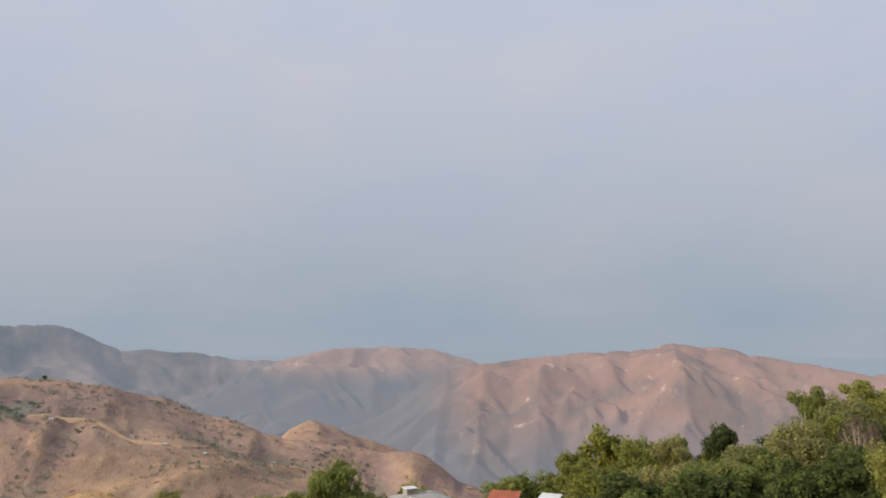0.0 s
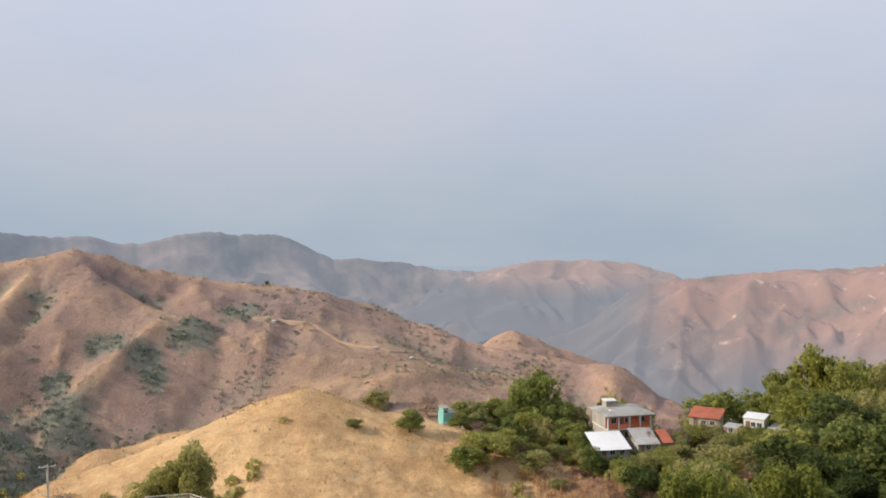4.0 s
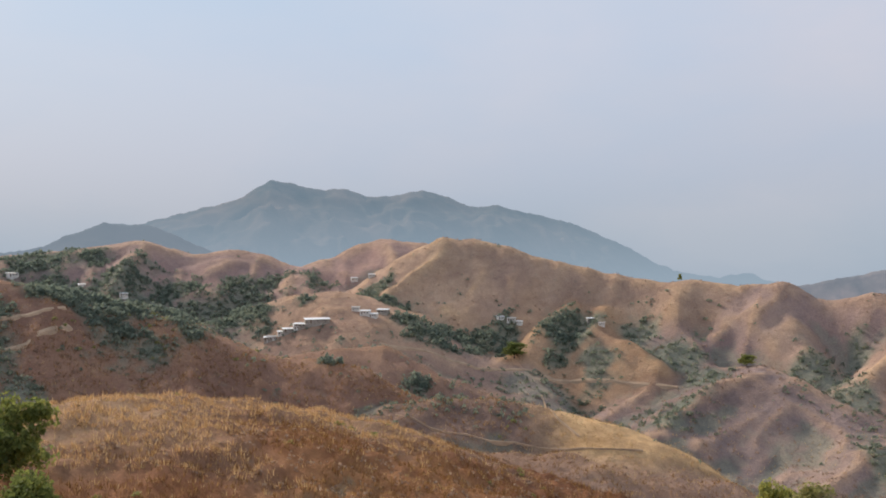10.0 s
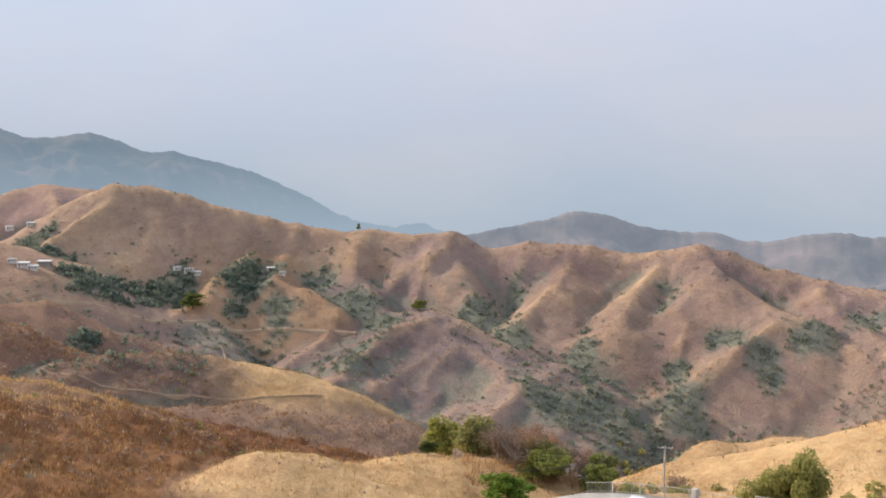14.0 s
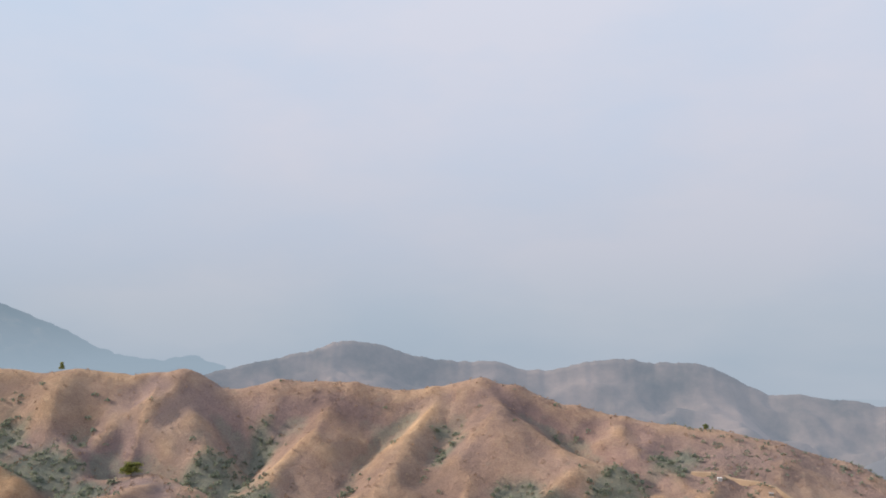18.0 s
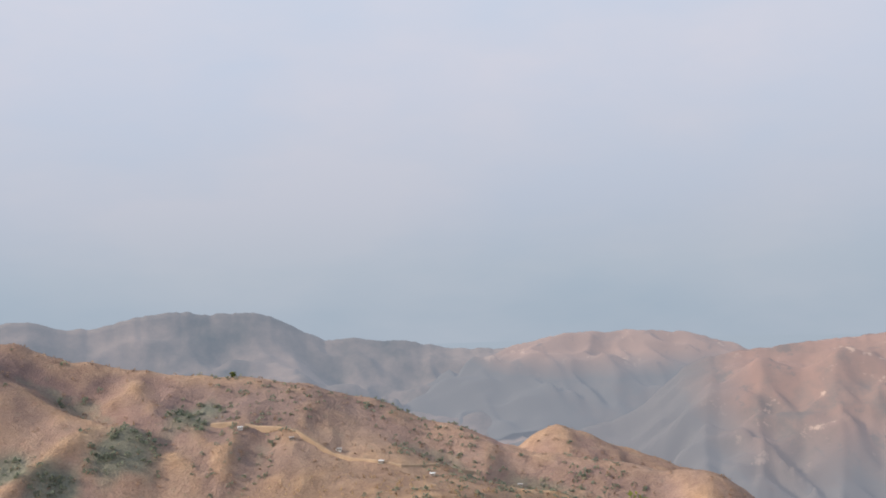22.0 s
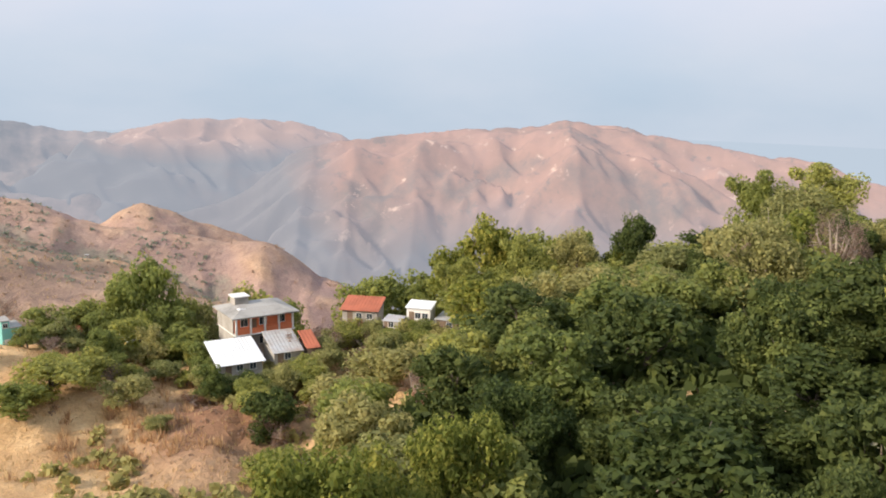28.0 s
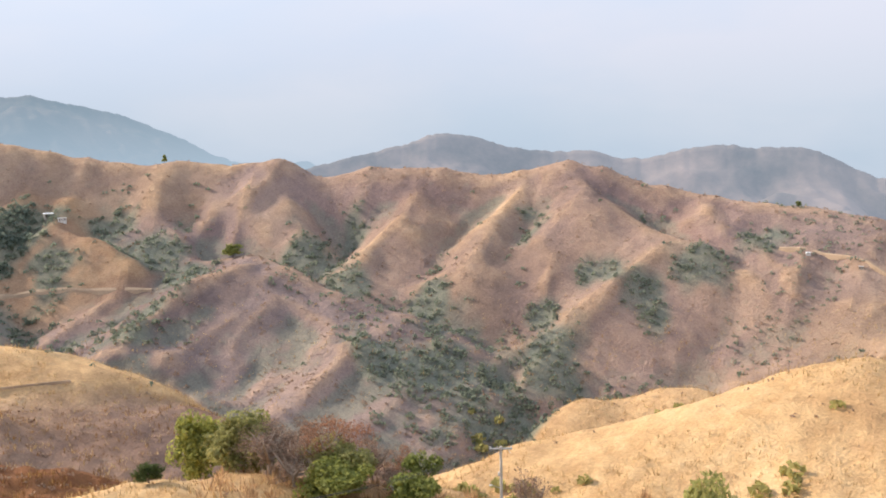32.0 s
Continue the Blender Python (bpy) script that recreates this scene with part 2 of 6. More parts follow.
crest("spur_j", 0.75, 0.75, 3, (0.2, 0.4, 0.4, 0),
      (50, -2.1, 309), (49.6, -4, 296), (48.6, -5.6, 284))
crest("cone", 0.8, 1.2, 5, (0.1, 0.75, 0.15, 0),
      (10, -8.8, 302), (9.0, -8.15, 304), (8.25, -7.8, 305), (7.2, -8.2, 306), (5.2, -9.1, 306), (2.5, -10.0, 304))
crest("back", 0.65, 0.65, 10, (0, 0.8, 0.2, 0),
      (81, -2.4, 392), (78.9, -1.8, 397), (77.5, -0.75, 400), (75.7, 0.0, 402), (74, 0.27, 402), (71.8, 0.2, 397), (68, -0.5, 392))
crest("red_hill", 0.6, 0.6, 10, (0, 0.7, 0.3, 0),
      (104, -0.6, 428), (97, -0.7, 428), (94, -0.5, 428), (90.9, -0.3, 427), (89, 0.0, 424), (87.7, -0.2, 422), (86.2, -0.65, 418), (83.7, -0.3, 415), (82, -0.65, 411), (80.6, -1.1, 406), (79, -2, 397))


def lattice(i, j, seed):
    """A fixed random number for each lattice point."""
    h = (i.astype(np.int64) * 374761393 + j.astype(np.int64) * 668265263 + seed * 982451653) & 0xFFFFFFFF
    h = ((h ^ (h >> 13)) * 1274126177) & 0xFFFFFFFF
    return ((h ^ (h >> 16)) & 0xFFFF) / 32767.5 - 1.0


def grain(x, y, seed=0):
    """Smooth noise from -1 to 1."""
    i, j = np.floor(x), np.floor(y)
    u, v = x - i, y - j
    u, v = u * u * (3 - 2 * u), v * v * (3 - 2 * v)
    a, b = lattice(i, j, seed), lattice(i + 1, j, seed)
    c, d = lattice(i, j + 1, seed), lattice(i + 1, j + 1, seed)
    return (a * (1 - u) + b * u) * (1 - v) + (c * (1 - u) + d * u) * v


def fbm(x, y, octaves, seed=0):
    total, size = 0.0, 1.0
    for o in range(octaves):
        total = total + size * grain(x * 2 ** o, y * 2 ** o, seed + o)
        size *= 0.5
    return total


def ground(x, y):
    """Height of the land, and how much of each cover grows there."""
    r = np.hypot(x, y)
    far = np.clip((r - 320) / 300, 0, 1)
    open_side = np.clip((58 - np.degrees(np.arctan2(-x, y))) / 12, 0, 1)
    z = -95 - (105 + 160 * open_side) * far * far * (3 - 2 * far) + 5 * grain(x / 90, y / 90, 3)
    soft = np.clip(r / 100, 1.5, 3.0)
    covers = [np.full_like(x, v) for v in (0.0, 0.45, 0.3, 0.15, 0.1)]
    warp = 14 * grain(x / 70, y / 70, 11), 14 * grain(x / 70, y / 70, 12)
    bare = np.full_like(x, 1e9)
    for n, (name, (fall, far_fall, rounding, cover, line)) in enumerate(CRESTS.items()):
        pts = [bearing(*p) for p in line]
        heights, close = [], np.full_like(x, 1e9)
        # spurs and gullies run down across the line of the crest
        ex, ey = pts[-1][0] - pts[0][0], pts[-1][1] - pts[0][1]
        span = math.hypot(ex, ey)
        p, q = ((x - pts[0][0]) * ex + (y - pts[0][1]) * ey) / span, ((y - pts[0][1]) * ex - (x - pts[0][0]) * ey) / span
        ridge = 0.8 - 2.2 * np.abs(grain(p / 31 + warp[0] / 40, q / 110 + warp[1] / 90, n + 20))
        rib = 0.8 - 2.2 * np.abs(grain(p / 11 + warp[1] / 30, q / 40, n + 60))
        spurs = fall * (1 - 0.75 * min(1, cover[0] + cover[4]) ** 0.5) * (8 * ridge + 1.8 * rib)
        for (ax, ay, az), (bx, by, bz) in zip(pts, pts[1:]):
            dx, dy = bx - ax, by - ay
            size = math.hypot(dx, dy)
            s = np.clip(((x - ax) * dx + (y - ay) * dy) / size ** 2, 0, 1)
            d = np.hypot(x - ax - s * dx, y - ay - s * dy)
            behind = np.clip((r - np.hypot(ax + s * dx, ay + s * dy)) / 12 + 0.5, 0, 1)
            close = np.minimum(close, d)
            heights.append(az + s * (bz - az) - (fall + (far_fall - fall) * behind) * (np.sqrt(d * d + rounding ** 2) - rounding) + np.clip(d / 30, 0, 1) * spurs)
        # the faces below a bend of the crest run into one another
        best, blend = np.max(heights, axis=0), 0.5 + 0.05 * np.clip(close, 0, 60)
        best = best + blend * np.log(sum(np.exp(np.clip((v - best) / blend, -30, 0)) for v in heights)) - 0.4
        # a soft maximum, so that hills grow out of one another
        h = np.clip(0.5 + 0.5 * (best - z) / soft, 0, 1)
        z = z * (1 - h) + best * h + soft * h * (1 - h) * 0.5
        covers = [c * (1 - h) + v * h for c, v in zip(covers, cover)]
        bare = bare * (1 - h) + close * h
    # levelled ground of the car park
    flat = np.clip((19 - np.hypot(x + 47, y - 66)) / 6, 0, 1)
    z = z * (1 - flat) + (-29.5) * flat
    # rills and small spurs cut into the slopes below the crests
    wx, wy = x + 7 * grain(x / 23, y / 23, 81) + 2.5 * grain(x / 8, y / 8, 82), y + 7 * grain(x / 23, y / 23, 83) + 2.5 * grain(x / 8, y / 8, 84)
    cut = 2.6 * (0.42 - np.abs(grain(wx / 24, wy / 24, 85))) + 1.35 * (0.42 - np.abs(grain(wx / 11, wy / 11, 86))) + 0.55 * (0.42 - np.abs(grain(wx / 5, wy / 5, 87)))
    smooth = np.clip(covers[0] + 0.8 * covers[4], 0, 1)
    z = z + (1 - flat) * np.clip(bare / 16, 0.12, 1) * np.clip((r - 70) / 90, 0, 1) * (1.25 - 1.0 * smooth) * cut
    tuft = np.clip(0.5 + grain(x / 2.3, y / 2.3, 95) + 0.6 * grain(x / 1.1, y / 1.1, 96), 0, 1.6)
    z = z + np.clip(covers[4] * 1.4 + 0.3 * covers[0], 0, 1) * np.clip((260 - r) / 60, 0, 1) * np.clip((r - 80) / 20, 0, 1) * 0.55 * tuft
    near = np.clip(r / 120, 0.15, 1)
    z = z + near * (1.5 * fbm(x / 34, y / 34, 2, 7) + 0.5 * fbm(x / 9, y / 9, 3, 17)) - 0.6
    return z, covers


# one sheet of ground, finer in front of the lookout
GRID = {}


def height(x, y):
    """Height of the sheet, read between its points."""
    az = (math.degrees(math.atan2(-x, y)) + 62) % 360 - 62
    i = min(max(np.searchsorted(GRID["az"], az) - 1, 0), len(GRID["az"]) - 2)
    j = min(max(np.searchsorted(GRID["r"], math.hypot(x, y)) - 1, 0), len(GRID["r"]) - 2)
    u = min(max((az - GRID["az"][i]) / (GRID["az"][i + 1] - GRID["az"][i]), 0), 1)
    v = min(max((math.hypot(x, y) - GRID["r"][j]) / (GRID["r"][j + 1] - GRID["r"][j]), 0), 1)
    z = GRID["z"]
    return float((z[i, j] * (1 - u) + z[i + 1, j] * u) * (1 - v) + (z[i, j + 1] * (1 - u) + z[i + 1, j + 1] * u) * v)


def foot(az, el, start=60):
    """Where the line of sight from the lookout meets the land."""
    i = np.searchsorted(GRID["az"], az)
    j = np.nonzero((GRID["z"][i] >= GRID["r"] * math.tan(radians(el))) & (GRID["r"] > start))[0]
    d = GRID["r"][j[0] if len(j) else -1]
    x, y, _ = bearing(az, el, d)
    return x, y, height(x, y)


# patches of green woods in the valleys and gullies: bearing, rise, radius
WOODS_UPPER = [(87.6, -3.1, 18.0), (85.6, -4.0, 16.5), (83.3, -3.8, 18.0), (88.9, -2.4, 15.0), (83.9, -5.2, 12.0), (81.6, -2.6, 10.0), (78.6, -2.3, 8.0), (74.6, -3.0, 5.5), (73.4, -3.9, 5.5), (72.6, -4.8, 6.0),
               (71.6, -5.4, 6.5), (69.6, -6.0, 6.5), (67.8, -6.2, 5.5), (66.3, -5.4, 4.5), (70.6, -6.2, 5.5), (68.6, -6.8, 6.0), (93.6, -2.3, 9.0), (94.8, -1.0, 15.0), (92.7, -1.0, 13.5)]
WOODS_MIDDLE = [(62.9, -4.9, 9.0), (62.5, -6.1, 7.5), (60.6, -7.3, 6.8), (60.7, -8.5, 6.0), (58.4, -5.9, 6.8), (56.3, -6.5, 7.5), (55.4, -7.2, 6.8), (54.5, -8.2, 6.8), (55.2, -9.4, 6.0), (56.6, -10.9, 5.2),
                (48.5, -7.6, 7.5), (47.5, -8.1, 6.8), (46.1, -7.1, 4.5), (45.9, -8.7, 4.5)]
WOODS_LOWER = [(41.6, -10.2, 5.2), (40.8, -11.3, 8.1), (41.3, -9.7, 4.5), (40.0, -12.4, 9.2), (38.4, -13.4, 10.1), (37.9, -14.3, 9.2), (39.2, -14.8, 9.2), (41.7, -13.7, 10.1), (43.3, -12.8, 9.2), (43.8, -12.3, 7.0),
               (35.9, -13.4, 8.1), (35.4, -12.5, 6.1), (35.9, -10.8, 3.8), (30.8, -9.5, 3.8), (30.6, -10.5, 4.5), (28.2, -8.3, 5.2), (33.7, -8.7, 3.8), (32.7, -8.4, 3.8), (25.4, -6.8, 5.2), (36.9, -5.5, 3.8), (36.9, -6.8, 4.5)]
WOODS_SECOND = [(86.8, -4.6, 9.0), (84.4, -4.4, 9.0), (82.6, -4.6, 7.0), (81.9, -5.6, 5.0), (72.3, -6.0, 5.0), (66.9, -6.9, 4.0), (63.4, -7.6, 4.0), (79.0, -3.6, 3.5), (77.0, -6.2, 3.0), (93.2, -3.2, 7.0), (91.6, -3.5, 6.5), (90.2, -4.0, 6.0), (89.0, -4.1, 5.0), (91.2, -4.6, 5.5), (90.1, -5.6, 5.0), (96.9, -6.2, 6.0), (96.6, -4.2, 5.0), (88.1, -6.6, 4.5), (86.2, -5.3, 3.5), (77.7, -7.5, 2.6), (72.0, -8.9, 3.0), (95.2, -8.6, 4.0)]
SPOTS = []


def wooded(x, y):
    """How deep in one of the woods a place lies."""
    best = np.zeros_like(x)
    rag = 0.7 * grain(x / 9, y / 9, 41) + 0.4 * grain(x / 3.2, y / 3.2, 42)
    for px, py, size in SPOTS:
        best = np.maximum(best, np.clip((1.25 + rag - np.hypot(x - px, y - py) / size) * 1.3, 0, 1))
    return best


def sheet():
    bearings = np.concatenate([np.arange(-62, -46, 0.8), np.arange(-46, 104, 0.165), np.arange(104, 118, 0.8), np.arange(118, 298, 4.0)])
    rings = np.concatenate([np.geomspace(6, 78, 44, endpoint=False), np.linspace(78, 215, 112, endpoint=False), np.linspace(215, 345, 96, endpoint=False), np.linspace(345, 470, 44, endpoint=False), np.geomspace(470, 2000, 30)])
    a, r = np.meshgrid(np.radians(bearings), rings, indexing="ij")
    x, y = -np.sin(a) * r, np.cos(a) * r
    z, covers = ground(x, y)
    GRID.update(az=bearings, r=rings, z=z)
    for az, el, size in WOODS_UPPER + WOODS_MIDDLE + WOODS_LOWER + WOODS_SECOND:
        px, py, _ = foot(az, el, 196)
        SPOTS.append((px, py, size))
    for az in (-10, -17, -24, -31, -38, -44):
        for d in (88, 112, 138, 164, 188):
            if az < -10 or d < 160:
                SPOTS.append((*bearing(az, 0, d)[:2], 17.0))
    green_woods = wooded(x, y)
    # hollows hold more green
    dip = np.zeros_like(z)
    step = 7
    dip[:, step:-step] = (z[:, 2 * step:] + z[:, :-2 * step]) / 2 - z[:, step:-step]
    dip[step:-step] += (z[2 * step:] + z[:-2 * step]) / 2 - z[step:-step]
    green = np.clip(dip / np.clip(r * 0.012, 0.8, 6), 0, 1)
    # dry grass keeps to the ribs, scrub to the flanks
    back = np.zeros_like(z)
    step = 4
    back[:, step:-step] = z[:, step:-step] - (z[:, 2 * step:] + z[:, :-2 * step]) / 2
    back[step:-step] += z[step:-step] - (z[2 * step:] + z[:-2 * step]) / 2
    ribs = np.clip((back - 0.25) / np.clip(r * 0.0055, 0.5, 3), 0, 1) * np.clip((r - 190) / 40, 0, 1)
    n, m = a.shape
    verts = np.stack([x, y, z], -1).reshape(-1, 3)
    verts = np.vstack([verts, [[0, 0, float(ground(np.zeros(1), np.zeros(1))[0][0])]]])
    i, j = np.meshgrid(np.arange(n), np.arange(m - 1), indexing="ij")
    k = (i + 1) % n
    quads = np.stack([i * m + j, k * m + j, k * m + j + 1, i * m + j + 1], -1).reshape(-1, 4)
    mesh = bpy.data.meshes.new("ground")
    tris = [(n * m, (q + 1) % n * m, q * m) for q in range(n)]
    mesh.vertices.add(len(verts))
    mesh.vertices.foreach_set("co", verts.astype(np.float32).ravel())
    loops = np.concatenate([quads[:, ::-1].ravel(), np.array(tris)[:, ::-1].ravel()])
    mesh.loops.add(len(loops))
    mesh.loops.foreach_set("vertex_index", loops.astype(np.int32))
    mesh.polygons.add(len(quads) + len(tris))
    mesh.polygons.foreach_set("loop_start", np.concatenate([np.arange(len(quads)) * 4, len(quads) * 4 + np.arange(len(tris)) * 3]).astype(np.int32))
    mesh.polygons.foreach_set("use_smooth", np.ones(len(quads) + len(tris), bool))
    mesh.update(calc_edges=True)
    mesh.validate()
    for key, values in (("gold", covers[0]), ("red", covers[1]), ("grey", covers[2]), ("woods", covers[3]), ("hollow", green), ("rib", ribs), ("rust", covers[4]), ("grove", green_woods)):
        layer = mesh.attributes.new(key, "FLOAT", "POINT")
        layer.data.foreach_set("value", np.append(values.ravel(), values.ravel()[:1]).astype(np.float32))
    return mesh


def land_material():
    m = bpy.data.materials.new("dry_hillside")
    m.use_nodes = True
    nt = m.node_tree
    b = nt.nodes["Principled BSDF"]
    b.inputs["Roughness"].default_value = 0.95
    b.inputs["Specular IOR Level"].default_value = 0.1
    geo = nt.nodes.new("ShaderNodeNewGeometry")

    def attr(name):
        n = nt.nodes.new("ShaderNodeAttribute")
        n.attribute_name = name
        return n.outputs["Fac"]

    def noise_at(scale, detail=4.0, rough=0.6, stretch=None):
        n = node(nt, "ShaderNodeTexNoise", Scale=scale, Detail=detail, Roughness=rough)
        if stretch:
            mp = nt.nodes.new("ShaderNodeMapping")
            mp.inputs["Scale"].default_value = stretch
            link(nt, geo.outputs["Position"], mp.inputs[0])
            link(nt, mp.outputs[0], n.inputs["Vector"])
        else:
            link(nt, geo.outputs["Position"], n.inputs["Vector"])
        return n.outputs[0]

    big, mid, fine, tiny = noise_at(0.012), noise_at(0.035, 7, 0.62), noise_at(0.35, 5, 0.7), noise_at(2.2, 4, 0.7)

    def three(dark, base, light, src):
        n = ramp(nt, [(0.3, dark), (0.5, base), (0.72, light)])
        link(nt, src, n.inputs[0])
        return n.outputs[0]

    mixed = mix(nt, 0.5, mid, fine)
    gold = three((0.41, 0.24, 0.115), (0.62, 0.395, 0.195), (0.76, 0.54, 0.305), mixed)
    red = three((0.265, 0.177, 0.158), (0.36, 0.235, 0.203), (0.47, 0.315, 0.258), mixed)
    grey = three((0.175, 0.147, 0.143), (0.25, 0.20, 0.185), (0.345, 0.265, 0.23), mixed)
    rust = three((0.14, 0.058, 0.028), (0.235, 0.10, 0.044), (0.385, 0.20, 0.08), mix(nt, 0.6, mixed, big))
    woods = three((0.12, 0.145, 0.115), (0.175, 0.20, 0.155), (0.235, 0.245, 0.185), fine)
    colour = mix(nt, attr("gold"), mix(nt, 0.5, red, grey), gold)
    # patches: weight of red against grey shifts with the land
    shift = ramp(nt, [(0.35, (0, 0, 0)), (0.65, (1, 1, 1))])
    link(nt, big, shift.inputs[0])
    rg = mix(nt, maths(nt, "MULTIPLY", attr("red"), maths(nt, "ADD", 0.6, maths(nt, "MULTIPLY", shift.outputs[0], 0.8)), clamp=True), grey, red)
    goldness = maths(nt, "ADD", attr("gold"), maths(nt, "MULTIPLY", maths(nt, "SUBTRACT", mid, 0.56), 0.6), clamp=True)
    streak = ramp(nt, [(0.34, (0.82, 0.77, 0.72)), (0.5, (1, 1, 1)), (0.66, (1.16, 1.16, 1.18))])
    link(nt, noise_at(0.11, 5, 0.65, (1.0, 0.3, 1.0)), streak.inputs[0])
    gold = mix(nt, 0.9, gold, streak.outputs[0], "MULTIPLY")
    patch = ramp(nt, [(0.36, (0.70, 0.69, 0.70)), (0.50, (0.97, 0.97, 0.97)), (0.64, (1.2, 1.17, 1.12))])
    link(nt, noise_at(0.019, 5, 0.6), patch.inputs[0])
    rg = mix(nt, 0.9, rg, patch.outputs[0], "MULTIPLY")
    dry = three((0.33, 0.21, 0.145), (0.45, 0.295, 0.195), (0.56, 0.385, 0.26), fine)
    rg = mix(nt, maths(nt, "MULTIPLY", attr("rib"), maths(nt, "MULTIPLY", mid, 1.3), clamp=True), rg, dry)
    colour = mix(nt, attr("rust"), mix(nt, goldness, rg, gold), rust)
    wood_mask = ramp(nt, [(0.42, (0, 0, 0)), (0.56, (1, 1, 1))])
    amount = maths(nt, "ADD", maths(nt, "MULTIPLY", attr("hollow"), 0.29), maths(nt, "MULTIPLY", attr("woods"), 0.42))
    amount = maths(nt, "MULTIPLY", amount, maths(nt, "SUBTRACT", 1.0, maths(nt, "MULTIPLY", attr("gold"), 0.95)))
    link(nt, maths(nt, "ADD", maths(nt, "MULTIPLY", mixed, 0.55), maths(nt, "SUBTRACT", amount, 0.02)), wood_mask.inputs[0])
    colour = mix(nt, maths(nt, "MAXIMUM", maths(nt, "MULTIPLY", wood_mask.outputs[0], maths(nt, "SUBTRACT", 0.6, maths(nt, "MULTIPLY", attr("gold"), 0.55))), maths(nt, "MULTIPLY", attr("grove"), 0.8)), colour, woods)
    # single bushes and bare specks
    speck = node(nt, "ShaderNodeTexVoronoi", Scale=0.22, Randomness=1.0)
    link(nt, geo.outputs["Position"], speck.inputs["Vector"])
    spot = ramp(nt, [(0.10, (1, 1, 1)), (0.2, (0, 0, 0))])
    link(nt, speck.outputs["Distance"], spot.inputs[0])
    colour = mix(nt, maths(nt, "MULTIPLY", spot.outputs[0], 0.15), colour, woods)
    tone = ramp(nt, [(0.3, (0.72, 0.72, 0.72)), (0.7, (1.2, 1.2, 1.2))])
    link(nt, tiny, tone.inputs[0])
    colour = mix(nt, 0.7, colour, tone.outputs[0], "MULTIPLY")
    link(nt, colour, b.inputs["Base Color"])
    bump = node(nt, "ShaderNodeBump", Strength=0.75, Distance=1.3)
    link(nt, mix(nt, 0.35, fine, tiny), bump.inputs["Height"])
    link(nt, bump.outputs[0], b.inputs["Normal"])
    return m


LAND = land_material()
land = new("ground", sheet())
land.data.materials.append(LAND)
tagged(land, "dry golden and reddish-brown hills with green gullies", "ground", kind="structure")


# far ranges, beyond everything that the camera moves past; their haze is painted on as glow
def painted_haze_material(name, colour, light, air, share, scale=0.008, foot_z=-120.0, rate=0.0011, scars=None, mist=(0.385, 0.445, 0.515), low_woods=None, side=None, size=1.0):
    m = bpy.data.materials.new(name)
    m.use_nodes = True
    nt = m.node_tree
    b = nt.nodes["Principled BSDF"]
    b.inputs["Roughness"].default_value = 1.0
    b.inputs["Specular IOR Level"].default_value = 0.0
    geo = nt.nodes.new("ShaderNodeNewGeometry")
    wide = nt.nodes.new("ShaderNodeVectorMath")
    wide.operation = "SCALE"
    wide.inputs["Scale"].default_value = size
    link(nt, geo.outputs["Position"], wide.inputs[0])
    place = wide.outputs[0]
    n = node(nt, "ShaderNodeTexNoise", Scale=scale, Detail=9.0, Roughness=0.68)
    big = node(nt, "ShaderNodeTexNoise", Scale=scale * 0.35, Detail=4.0, Roughness=0.55)
    for t in (n, big):
        link(nt, place, t.inputs["Vector"])
    r = ramp(nt, [(0.38, colour), (0.60, light)])
    link(nt, mix(nt, 0.5, n.outputs[0], big.outputs[0]), r.inputs[0])
    c = r.outputs[0]
    if scars:
        f = node(nt, "ShaderNodeTexNoise", Scale=scale * 2.2, Detail=6.0, Roughness=0.7)
        link(nt, place, f.inputs["Vector"])
        bare, bush = ramp(nt, [(0.60, (0, 0, 0)), (0.68, (1, 1, 1))]), ramp(nt, [(0.33, (1, 1, 1)), (0.42, (0, 0, 0))])
        link(nt, f.outputs[0], bare.inputs[0])
        link(nt, f.outputs[0], bush.inputs[0])
        c = mix(nt, maths(nt, "MULTIPLY", bare.outputs[0], 0.8), c, scars)
        c = mix(nt, maths(nt, "MULTIPLY", bush.outputs[0], 0.8), c, colour)
    # the painted haze thickens and pales towards the foot of the range, or woods take over there
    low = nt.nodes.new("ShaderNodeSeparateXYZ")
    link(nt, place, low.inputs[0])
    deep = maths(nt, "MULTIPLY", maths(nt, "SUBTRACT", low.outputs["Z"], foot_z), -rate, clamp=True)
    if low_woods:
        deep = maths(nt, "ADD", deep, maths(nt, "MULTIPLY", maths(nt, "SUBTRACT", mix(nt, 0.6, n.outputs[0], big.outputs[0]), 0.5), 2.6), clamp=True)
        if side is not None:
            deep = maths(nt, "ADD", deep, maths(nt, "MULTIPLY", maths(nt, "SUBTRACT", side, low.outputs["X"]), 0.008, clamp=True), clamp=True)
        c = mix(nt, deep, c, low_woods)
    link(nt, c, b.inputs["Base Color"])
    # emission in the colour of air and mist imitates the haze
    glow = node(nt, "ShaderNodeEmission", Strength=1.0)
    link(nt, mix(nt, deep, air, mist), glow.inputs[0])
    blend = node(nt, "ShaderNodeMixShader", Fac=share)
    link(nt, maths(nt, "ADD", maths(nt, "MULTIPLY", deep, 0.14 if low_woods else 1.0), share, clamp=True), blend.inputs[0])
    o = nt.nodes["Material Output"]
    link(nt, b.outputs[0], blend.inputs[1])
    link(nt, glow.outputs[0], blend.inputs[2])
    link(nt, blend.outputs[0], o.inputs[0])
    return m


